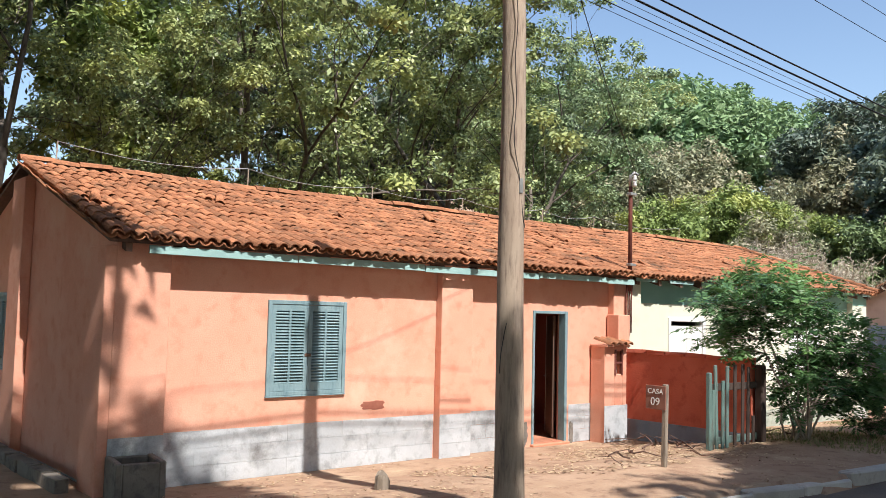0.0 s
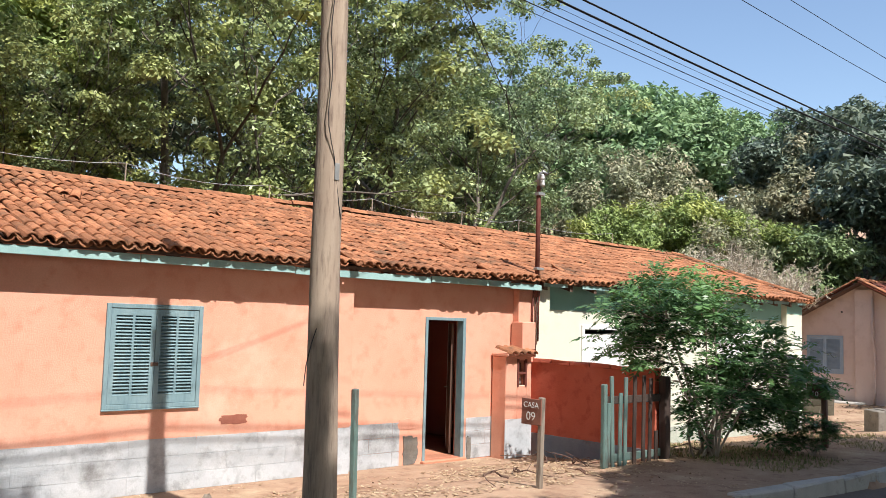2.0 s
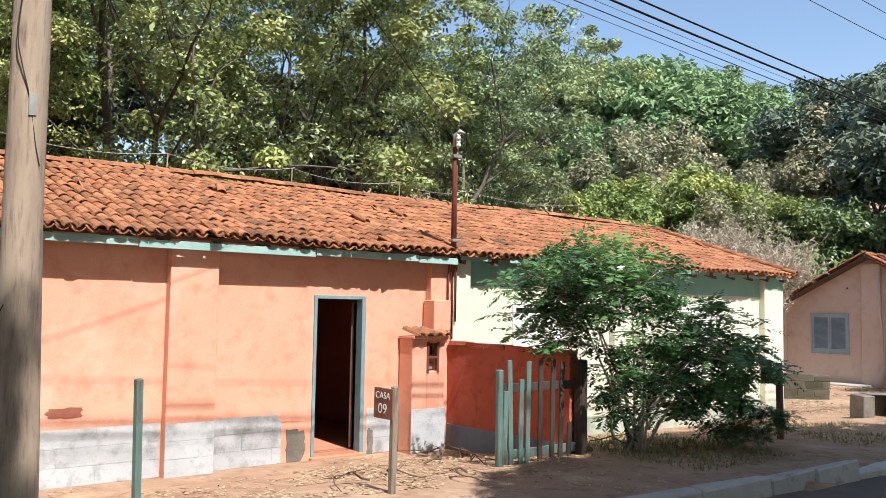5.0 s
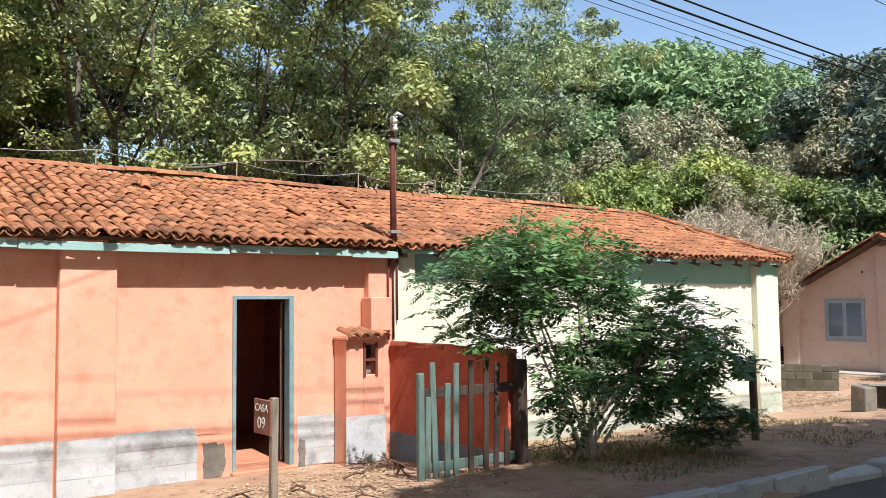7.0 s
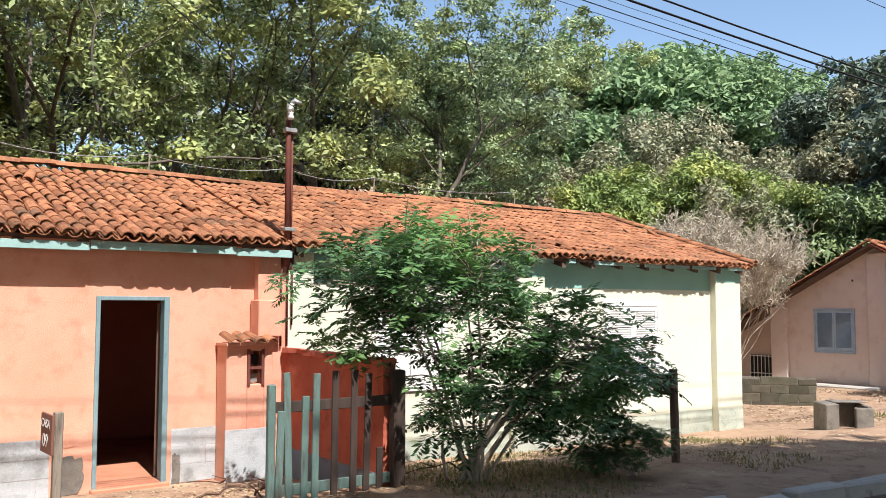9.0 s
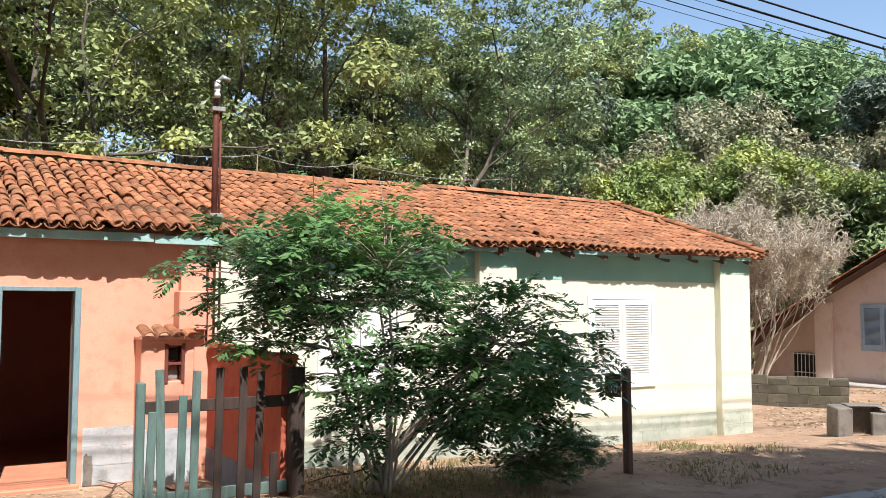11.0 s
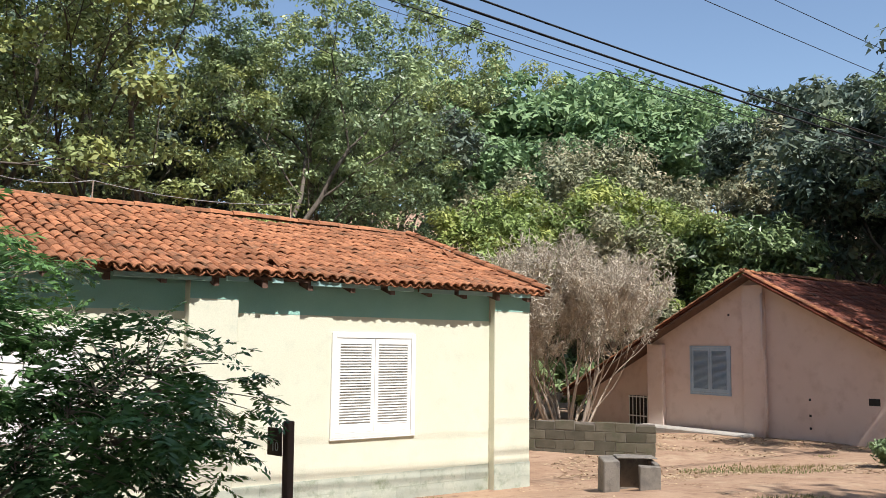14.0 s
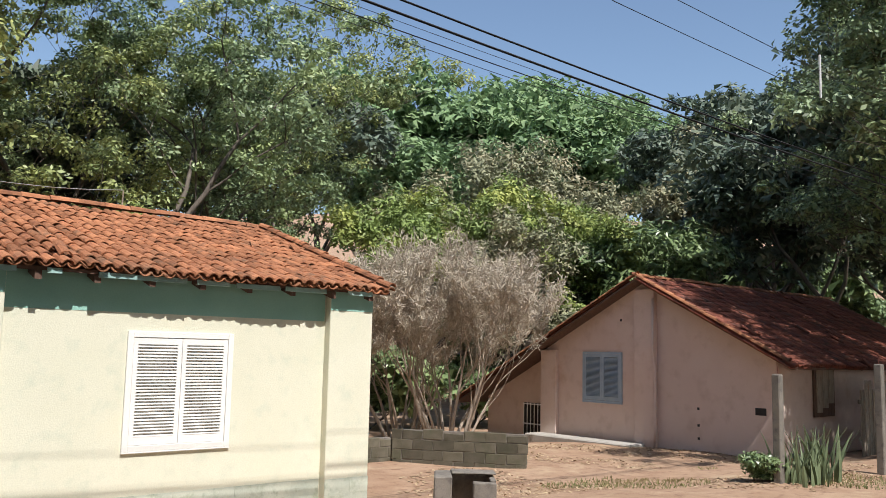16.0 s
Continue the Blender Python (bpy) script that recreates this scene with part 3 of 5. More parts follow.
tall_a = make_tree("tree", "tall leafy olive-green tree with open branching crown", 11, 19, 0.75, 3.4, LEAF_A, 165, 0.175, 0.7, slim=0.48, tri=False, layer=0.85)
tall_b = make_tree("tree", "tall leafy olive-green tree with open branching crown", 12, 18.5, 0.85, 3.0, LEAF_A, 165, 0.175, 0.7, slim=0.48, tri=False, layer=0.85)
tall_c = make_tree("tree", "tall deep green tree with layered crown", 13, 17, 0.8, 2.6, LEAF_B, 165, 0.175, 0.7, slim=0.48, tri=False, layer=0.8)
mid_y = make_tree("tree", "yellow-green broad-leaved tree behind the houses", 14, 10, 0.7, 1.8, LEAF_C, 180, 0.2, 0.65, layer=1.1)
mid_d = make_tree("tree", "dusty olive tree overgrown with dry vines", 15, 11, 0.8, 1.8, LEAF_D, 150, 0.22, 0.75, layer=1.1)
mango = make_tree("tree", "dense dark green mango-like tree", 16, 9, 0.85, 1.3, LEAF_MANGO, 180, 0.29, 0.75, droop=0.6, slim=0.36, layer=1.0)
dark = make_tree("tree", "tall dark blue-green tree in shade", 17, 17, 0.7, 2.4, LEAF_DARK, 100, 0.4, 1.05, twigs=False, layer=0.9)
hill = make_tree("tree", "bright green tree on the hill", 18, 13, 0.9, 2.4, LEAF_HILL, 105, 0.39, 1.0, twigs=False, layer=1.0)

for p, x, y, turn, s in ((tall_a, 11.5, 22.0, 0, 1.0), (tall_b, 19.5, 24.0, 40, 1.0), (tall_c, 15.5, 29, 80, 1.0), (mid_y, 37, 24, 0, 1.0),
                         (mid_d, 43, 26, 0, 1.1), (mango, 41, 19.5, 0, 1.0), (dark, 50, 20, 0, 1.0), (hill, 60, 42, 0, 1.45)):
    set_tree(p, x, y, turn, s, first=True)
for p, x, y, turn, s in ((tall_a, 27, 27.5, 130, 0.98), (tall_b, 29.5, 31.5, 200, 0.98), (tall_a, 4.5, 21.5, 200, 0.92), (tall_b, -1.5, 23, 120, 1.0),
                         (tall_b, 7.8, 21.5, 70, 0.62), (mid_y, 8.0, 27, 70, 1.3), (dark, 36, 40, 280, 1.0), (dark, 11, 33, 40, 0.95), (dark, 20, 33.5, 130, 0.95), (dark, 27.5, 36, 220, 0.9), (dark, 2.5, 32, 310, 1.0), (dark, -4, 29, 80, 1.0), (mid_y, 16.5, 20.2, 200, 0.55), (mid_y, 21.5, 21.5, 30, 0.6), (tall_a, 22.5, 28, 300, 0.9), (tall_c, 29.6, 26.5, 150, 0.85), (tall_c, 23.5, 24.0, 60, 0.95), (tall_a, 15.4, 22.5, 250, 0.9), (mid_y, 12.6, 19.4, 140, 0.6), (mid_y, -3.2, 20.5, 300, 0.8), (tall_c, 1.5, 26, 30, 1.0),
                         (mid_y, 8, 18.8, 90, 0.55), (mid_y, 0, 19.0, 20, 0.62), (mid_y, 33.5, 23, 210, 0.9), (mid_y, 3.5, 18.6, 250, 0.5),
                         (mid_d, 50, 30, 120, 1.3), (mid_d, 39, 31, 40, 1.2), (mid_d, 57, 31, 260, 1.3), (mid_d, 65, 35, 10, 1.3), (mid_d, 46, 35, 330, 1.3),
                         (mid_d, 36.5, 20.5, 200, 0.75), (mango, 46, 23.5, 120, 1.05), (mid_y, 40, 23, 300, 0.95),
                         (dark, 58, 24, 100, 1.0), (dark, 46.5, 14.5, 210, 0.95), (dark, 66, 27, 300, 1.1), (dark, 75, 30, 20, 1.1),
                         (dark, 55, 14, 160, 0.95), (dark, 50, 11, 60, 0.85), (dark, 62, 17, 250, 1.0), (mid_d, 46, 17.5, 100, 0.8), (hill, 72, 48, 70, 1.5), (hill, 53, 45, 150, 1.5), (hill, 83, 50, 200, 1.5), (hill, 66, 55, 280, 1.5),
                         (hill, 47, 50, 20, 1.5), (hill, 95, 52, 100, 1.5), (hill, 64, 46, 200, 1.45), (hill, 78, 42, 40, 1.3), (hill, 56, 38, 310, 1.3),
                         (hill, 45, 41, 90, 1.1)):
    set_tree(p, x, y, turn, s)

# unseen trees, mostly across the street, added to throw the dappled shade
street = make_tree("tree", "unseen tall tree with feathery crown, added to block light", 21, 13, 0.8, 4.0, LEAF_B, 32, 0.6, 1.3, kids=3, twigs=False)
dense = make_tree("tree", "unseen tall tree with high broad crown, added for its shade", 22, 8, 0.85, 1.6, LEAF_B, 100, 0.44, 1.1, lift=7.0, twigs=False)
set_tree(dense, -1.5, -1.9, 0, 1.2, first=True)
set_tree(street, 5.5, -14.0, 0, 1.2, first=True)
for x, y, turn, s in ((-2.4, 4.2, 40, 1.0), (8.3, -5.4, 60, 0.95), (11.2, -4.7, 110, 0.97), (14.5, -5.0, 140, 0.98), (17.5, -5.1, 200, 0.97), (20.5, -5.6, 250, 0.98), (23.5, -7.2, 280, 1.0), (27, -7.4, 90, 1.0), (31, -7.6, 100, 1.0)):
    set_tree(dense, x, y, turn, s)
# unseen trees west of the gable, added to block the sky's light on it
for x, y, turn, s in ((-6.5, 7, 50, 1.1), (-7, 14, 150, 1.15), (-5.5, 20.5, 240, 1.1)):
    set_tree(street, x, y, turn, s)
# trees added mostly out of view to shade the pink house's roof
for x, y, turn, s in ((32.6, 5.3, 30, 0.75), (36, 6.0, 120, 0.8), (34.6, 3.6, 200, 0.85), (38.4, 4.6, 80, 0.85), (40.5, 6.5, 170, 0.8), (45.5, 7.0, 260, 0.85)):
    set_tree(tall_c, x, y, turn, s)
# unseen wood, added on the street's other side and west to cut skylight
for i in range(15):
    set_tree(street, -28 + 6.0 * i, -16.5 - 2.0 * (i % 2), 47 * i, 1.7)
for i in range(4):
    set_tree(street, -16 - 3 * (i % 2), -9 + 7 * i, 80 * i, 1.2)

thicket = make_tree("shrub", "dense dark undergrowth shrub at the wood's edge", 23, 4.2, 1.0, 0.5, LEAF_MANGO, 45, 0.31, 0.8, category="shrub", kids=3, r0=0.06, twigs=False)
set_tree(thicket, 48, 15.5, 0, 1.0, first=True)
for i, (x, y) in enumerate(((53, 17.5), (58, 19.5), (63, 21), (44.5, 18), (38.5, 21.5), (34.5, 21.8), (30, 22), (69, 23), (51, 13.5), (25, 23.5), (57, 16), (66, 19), (46, 21), (74, 25), (61, 17), (54, 21), (70, 28), (80, 29), (43.2, 12.5), (43.4, 16), (44.5, 10), (47, 12), (43, 19), (46, 14), (49, 17))):
    set_tree(thicket, x, y, 67 * i, 0.8 + 0.12 * (i % 4))
for i, (x, y) in enumerate(((64, 29), (68, 29.5), (70, 26.5), (67, 24), (61, 26), (73, 33))):
    set_tree(thicket, x, y, 50 * i, 2.1)

set_tree(thicket, 26.35, 6.7, 40, 0.2, label="small leafy green shrub beside the concrete post")


# ---- base courses, bands, fascias of the two fronts ----
def jittered_box(x0, x1, y0, y1, z0, z1, rng, j=0.004, soft=0.006):
    bm = box(x0, x1, y0, y1, z0, z1)
    for v in bm.verts:
        v.co += Vector((rng.uniform(-j, j), 0, rng.uniform(-j, j)))
    bmesh.ops.bevel(bm, geom=bm.edges[:], offset=soft, segments=1, affect="EDGES")
    return bm


def base_course(house, spans, y, z0, rows, mat, seed, h=0.2, w=0.8, label=""):
    """A base of painted blocks, laid proud of the wall by a few millimetres."""
    rng = random.Random(seed)
    base = house_part(house, "base_course", box(spans[0][0], spans[0][1], y - 0.004, y - 0.001, z0, z0 + rows * h - 0.03), mat, label)
    for a, b in spans:
        for r in range(rows):
            x = a - (w / 2 if r % 2 else 0)
            while x < b - 0.02:
                x0, x1 = max(a, x), min(b, x + w)
                if x1 - x0 > 0.03:
                    o = part("block", jittered_box(x0 + 0.0015, x1 - 0.0015, y - 0.0075, y - 0.0045, z0 + r * h + 0.0015, z0 + (r + 1) * h - 0.0015, rng, 0.0015, 0.0025), mat, base)
                    o.matrix_parent_inverse = Matrix.Identity(4)
                x += w
    return base


base_course(house_orange, [(3.87, 7.77), (8.37, 9.3), (10.56, 11.1)], FRONT, 0.0, 3, BLUE_BAND, 5, label="pale blue-grey painted block base")
base_course(house_orange, [(3.25, 3.86)], FRONT - 0.13, 0.0, 3, BLUE_BAND, 6)
base_course(house_orange, [(7.78, 8.36)], FRONT - 0.13, 0.0, 3, BLUE_BAND, 7)
base_course(house_cream, [(16.09, 20.11)], FRONT, -0.2, 2, GREEN_BAND, 8, label="mossy grey-green block base")
base_course(house_cream, [(12.26, 15.46)], FRONT, -0.2, 2, GREEN_BAND, 9)
base_course(house_cream, [(15.47, 16.08)], FRONT - 0.13, -0.2, 2, GREEN_BAND, 10)
base_course(house_cream, [(20.12, 20.82)], FRONT - 0.13, -0.2, 2, GREEN_BAND, 10)
def blob_patch(house, name, cx, cz, w, h, y, mat, label="", seed=0, thick=0.004):
    """A thin irregular patch of bare mortar or another colour on a front."""
    rng = random.Random(seed)
    bm = bmesh.new()
    ph = [rng.uniform(0, math.tau) for _ in range(3)]
    ring = []
    for a in np.linspace(0, math.tau, 33)[:-1]:
        k = 1 / max(abs(math.cos(a)), abs(math.sin(a))) ** 0.75
        k *= 1 + 0.07 * math.sin(3 * a + ph[0]) + 0.06 * math.sin(7 * a + ph[1]) + 0.04 * math.sin(13 * a + ph[2])
        ring.append(bm.verts.new((cx + w / 2 * math.cos(a) * k, y - thick, cz + h / 2 * math.sin(a) * k)))
    low = [bm.verts.new((v.co.x, y - 0.0003, v.co.z)) for v in ring]
    bm.faces.new(ring)
    for i in range(len(ring)):
        j = (i + 1) % len(ring)
        bm.faces.new((ring[i], ring[j], low[j], low[i]))
    return house_part(house, name, bm, mat, label)


blob_patch(house_orange, "broken_patch", 9.5, 0.2, 0.26, 0.4, FRONT, CONCRETE, "bare grey mortar patch beside the door", 3, 0.012)
blob_patch(house_orange, "broken_patch", 10.62, 0.15, 0.09, 0.34, FRONT, CONCRETE, "", 4, 0.016)
blob_patch(house_orange, "pale_patch", 9.42, 0.57, 0.3, 0.14, FRONT, ORANGE, "", 5, 0.009)
blob_patch(house_orange, "paint_patch", 6.74, 0.77, 0.36, 0.11, FRONT, BROWN_PATCH, "dark red-brown patch on the orange wall", 6)
for a, b in ((12.26, 15.46), (16.09, 20.11)):
    house_part(house_cream, "mint_band", box(a, b, FRONT - 0.004, FRONT - 0.0005, 2.27, TOP - 0.03), MINT, "faded mint green upper band")
house_part(house_cream, "mint_band", box(15.475, 16.075, FRONT - 0.1345, FRONT - 0.1305, 2.42, TOP - 0.05), MINT)
house_part(house_cream, "mint_band", box(20.125, 20.815, FRONT - 0.1345, FRONT - 0.1305, 2.42, TOP - 0.05), MINT)
house_part(house_orange, "side_base", box(LEFT - 0.012, LEFT - 0.001, 9.86, 12.64, -0.3, 0.02), BLUE_BAND)



# ---- windows with louvred shutters ----
def shutter_window(name, x0, x1, z0, z1, y, paint, columns, rows, label, fw=0.05):
    w = thing(name, label, "window", kind="structure", at=((x0 + x1) / 2, y, z0))
    inv = Matrix.Translation(w.location).inverted()

    def put(n, bm, mat, parent=w, lab=""):
        o = part(n, bm, mat, parent, lab)
        o.matrix_local = inv if parent is w else Matrix.Identity(4)
        return o

    put("window_frame", box(x0, x0 + fw, y - 0.03, y + 0.08, z0, z1, 0.004), paint)
    put("window_frame", box(x1 - fw, x1, y - 0.03, y + 0.08, z0, z1, 0.004), paint)
    put("window_frame", box(x0 + fw, x1 - fw, y - 0.028, y + 0.08, z1 - fw, z1, 0.004), paint)
    put("window_frame", box(x0 + fw, x1 - fw, y - 0.028, y + 0.08, z0, z0 + fw, 0.004), paint)
    put("window_sill", box(x0 - 0.004, x1 + 0.004, y - 0.033, y + 0.02, z0 - 0.018, z0 - 0.001, 0.004), paint)
    xm = (x0 + x1) / 2
    for a, b in ((x0 + fw + 0.004, xm - 0.003), (xm + 0.003, x1 - fw - 0.004)):
        st = 0.055
        bm = bmesh.new()
        za, zb = z0 + fw + 0.004, z1 - fw - 0.004
        add_box(bm, a, a + st, y - 0.02, y + 0.018, za, zb)
        add_box(bm, b - st, b, y - 0.02, y + 0.018, za, zb)
        add_box(bm, a + st, b - st, y - 0.019, y + 0.017, za, za + 0.09)
        add_box(bm, a + st, b - st, y - 0.019, y + 0.017, zb - 0.075, zb)
        cw = (b - a - 2 * st) / columns
        for c in range(1, columns):
            add_box(bm, a + st + c * cw - 0.014, a + st + c * cw + 0.014, y - 0.0185, y + 0.016, za + 0.09, zb - 0.075)
        add_box(bm, a + st, b - st, y + 0.022, y + 0.03, za + 0.08, zb - 0.07)
        sh = put("shutter", bm, paint)
        step = (zb - za - 0.165) / rows
        for c in range(columns):
            sa = a + st + c * cw + (0.014 if c else 0)
            sb = a + st + (c + 1) * cw - (0.014 if c < columns - 1 else 0)
            sm = bmesh.new()
            add_box(sm, -(sb - sa) / 2, (sb - sa) / 2, -0.026, 0.026, -0.004, 0.004)
            me = mesh_of("slat", sm, paint)
            for r in range(rows):
                o = part("slat", me, None, sh)
                o.matrix_local = pose((sa + sb) / 2, y - 0.0, za + 0.09 + (r + 0.5) * step, 38 + random.uniform(-5, 5), 0, 0)
        if paint is TEAL:
            hd = put("latch", box(xm - 0.02 if a > xm else xm - 0.045, xm + 0.045 if a > xm else xm - 0.02 + 0.01, y - 0.028, y - 0.0205, z0 + 0.47, z0 + 0.51, 0.003), BROWN_WOOD)
    return w


shutter_window("window_1", *WIN_A, FRONT, TEAL, 2, 24, "closed faded teal wooden louvred shutters on orange wall")
shutter_window("window_2", *WIN_B, FRONT, WHITE_PAINT, 1, 29, "closed white wooden louvred shutters on cream wall", 0.07)
gw = shutter_window("window_3", -0.55, 0.55, 1.05, 2.15, 0.0, TEAL, 2, 24, "closed teal louvred shutters on the orange gable wall")
gw.matrix_basis = pose(LEFT - 0.006, 14.02, 1.05, 0, 0, -90)
w4 = thing("window_4", "white wooden window with a dark slit above its shutters", "window", kind="structure", at=(13.77, FRONT, 0.85))
for b in ((13.2, 13.27, 0.85, 2.03), (14.28, 14.35, 0.85, 2.03), (13.27, 14.28, 1.96, 2.03), (13.27, 14.28, 0.85, 0.92)):
    o = part("window_frame", box(b[0], b[1], FRONT - 0.03, FRONT + 0.08, b[2], b[3], 0.004), WHITE_PAINT, w4)
    o.matrix_local = Matrix.Translation(w4.location).inverted()
for a, b in ((13.28, 13.77), (13.78, 14.27)):
    o = part("shutter", box(a, b, FRONT + 0.0, FRONT + 0.03, 0.93, 1.88, 0.004), WHITE_PAINT, w4)
    o.matrix_local = Matrix.Translation(w4.location).inverted()

# ---- door, room behind it, step ----
d1 = thing("door_1", "open dark door in a teal wooden frame", "door", kind="structure", at=(10.11, FRONT, 0.02))
dinv = Matrix.Translation(d1.location).inverted()
for nm, bm, mt in (("door_frame", box(9.72, 9.765, FRONT - 0.02, FRONT + 0.12, 0.0, 2.08, 0.004), TEAL),
                   ("door_frame", box(10.45, 10.51, FRONT - 0.02, FRONT + 0.12, 0.0, 2.08, 0.004), TEAL),
                   ("door_frame", box(9.765, 10.45, FRONT - 0.018, FRONT + 0.12, 2.035, 2.08, 0.004), TEAL)):
    o = part(nm, bm, mt, d1)
    o.matrix_local = dinv
leaf = part("door_leaf", box(-0.04, 0.0, 0.0, 0.7, 0.06, 2.0, 0.004), BROWN_WOOD, d1)
leaf.matrix_local = dinv @ pose(10.48, FRONT + 0.22, 0, 0, 0, -38)
part("leaf_edge", box(-0.045, 0.005, 0.701, 0.712, 0.06, 2.0, 0.002), WHITE_PAINT, leaf)
part("door_handle", tube([(-0.04, 0.63, 1.0), (-0.08, 0.63, 1.0), (-0.08, 0.53, 1.0)], [0.01] * 3, 6), STEEL, leaf)
tagged(new("floor", mesh_of("floor", box(LEFT + 0.21, DIVIDE - 0.11, FRONT + 0.02, BACK - 0.21, -0.1, 0.04), RED_FLOOR)), "red cement floor of the dark room", "floor", kind="structure")
tagged(new("ceiling", mesh_of("ceiling", box(LEFT + 0.21, DIVIDE - 0.11, FRONT + 0.21, BACK - 0.21, 2.66, 2.72), BROWN_WOOD)), "dark boarded ceiling", "ceiling", kind="structure")
tagged(new("ceiling", mesh_of("ceiling", box(DIVIDE + 0.11, RIGHT - 0.21, FRONT + 0.21, BACK - 0.21, 2.66, 2.72), BROWN_WOOD)), "dark boarded ceiling", "ceiling", kind="structure")
tagged(new("floor", mesh_of("floor", box(DIVIDE + 0.11, RIGHT - 0.21, FRONT + 0.21, BACK - 0.21, -0.3, -0.1), RED_FLOOR)), "cement floor of the dark room", "floor", kind="structure")
for nm, b in (("wall_inner_west", (8.3, 8.4, FRONT + 0.21, 13.0, 0.04, 2.66)), ("wall_inner_north", (8.4, 11.79, 12.9, 13.0, 0.04, 2.66))):
    tagged(new(nm, mesh_of(nm, box(*b), ROOM)), "dark red plastered inner wall", "wall", kind="structure")
tagged(new("door_step", mesh_of("door_step", box(9.7, 10.53, FRONT - 0.08, FRONT + 0.019, -0.12, 0.035, 0.012), RED_FLOOR)), "low red cement doorstep", "step", kind="structure")

# ---- service mast, meter niche, pipes ----
mast = thing("service_mast", "rust-red steel service mast with white insulators above the eave", "mast", at=(11.85, 9.22, 2.8))
for nm, bm, mt, sm in (("pole", tube([(0, 0, -0.35), (0, 0, 1.42), (0.005, 0, 1.44)], [0.036, 0.034, 0.026], 10), RUST, True),
                       ("cap", tube([(0, 0, 1.441), (0, 0, 1.62), (0.06, -0.03, 1.68), (0.13, -0.06, 1.64)], [0.028, 0.028, 0.03, 0.026], 8), STEEL, True),
                       ("conduit", tube([(0.06, 0.02, -0.3), (0.06, 0.02, 1.3)], [0.013, 0.013], 8), RUST, True),
                       ("bracket", box(-0.06, 0.09, -0.06, 0.03, 1.28, 1.33, 0.004), STEEL, False),
                       ("bracket", box(-0.06, 0.09, -0.06, 0.03, 0.08, 0.12, 0.004), STEEL, False)):
    part(nm, bm, mt, mast, smooth=sm)
for z in (1.42, 1.52):
    part("insulator", tube([(-0.02, -0.1, z), (-0.02, -0.1, z + 0.03), (-0.02, -0.1, z + 0.07), (-0.02, -0.1, z + 0.09)], [0.03, 0.04, 0.025, 0.035], 10), CERAMIC, mast, "white porcelain insulator", True)
conduits = thing("wall_conduit", "thin rust-coloured pipes down the wall corner", "pipe", at=(11.87, 9.26, 0))
for x in (11.8, 11.88, 11.94):
    part("pipe", tube([(x - 11.87, 0, 1.5 if x < 11.9 else 1.75), (x - 11.87, 0, 2.3), (x - 11.87, -0.02, 2.62)], [0.013] * 3, 7), RUST, conduits, smooth=True)
meter = thing("meter_niche", "orange masonry meter niche with small tiled hood", "meter box", at=(11.35, 9.2, 0))
for nm, bm, mt in (("body", box(-0.28, -0.03, -0.1, 0.2, -0.2, 1.52, 0.01), ORANGE), ("body", box(0.17, 0.28, -0.1, 0.2, -0.2, 1.52, 0.01), ORANGE),
                   ("body", box(-0.03, 0.17, -0.098, 0.2, -0.2, 1.08, 0.006), ORANGE), ("body", box(-0.03, 0.17, -0.098, 0.2, 1.46, 1.52, 0.006), ORANGE),
                   ("box_frame", box(-0.035, 0.0, -0.112, -0.06, 1.06, 1.48, 0.003), RUST), ("box_frame", box(0.14, 0.175, -0.112, -0.06, 1.06, 1.48, 0.003), RUST),
                   ("box_frame", box(0.0, 0.14, -0.11, -0.06, 1.25, 1.28, 0.003), RUST), ("meter", box(0.01, 0.13, -0.02, 0.1, 1.3, 1.42, 0.01), CABLE),
                   ("meter_dial", box(0.02, 0.12, -0.03, -0.021, 1.1, 1.2, 0.004), STEEL), ("base", box(-0.29, 0.29, -0.112, -0.101, 0.0, 0.58, 0.003), BLUE_BAND),
                   ("upper_block", box(0.12, 0.42, -0.05, 0.2, 1.62, 2.05, 0.01), ORANGE)):
    part(nm, bm, mt, meter)
for i in range(4):
    hood = part("hood_tile", COVER, None, meter)
    hood.matrix_local = pose(-0.22 + 0.15 * i, -0.22, 1.55, 14, 0, random.uniform(-5, 5))
part("hood_slab", box(-0.3, 0.3, -0.16, 0.2, 1.521, 1.56, 0.006), ORANGE, meter)

# ---- dividing wall in red plaster ----
yard = thing("yard_wall", "red plastered yard wall with slate-blue base between the houses", "wall", kind="structure", at=(11.9, 8, 0))
bm = bmesh.new()
vs = add_box(bm, -0.07, 0.07, -1.03, 1.285, -0.4, 1.38)
for v in vs:
    if v.co.z > 1:
        v.co.z += 0.05 * (v.co.y + 1.3) / 2.6
part("wall_face", bm, RED_WALL, yard)
part("base_band", box(-0.078, -0.071, -1.02, 1.28, -0.3, 0.33, 0.002), SLATE_BAND, yard)
for i in range(6):
    part("coping_brick", jittered_box(-0.085, 0.085, -1.02 + i * 0.38, -1.02 + i * 0.38 + 0.365, 1.385 + 0.007 * i, 1.45 + 0.007 * i, random.Random(i), 0.016), RED_WALL, yard)

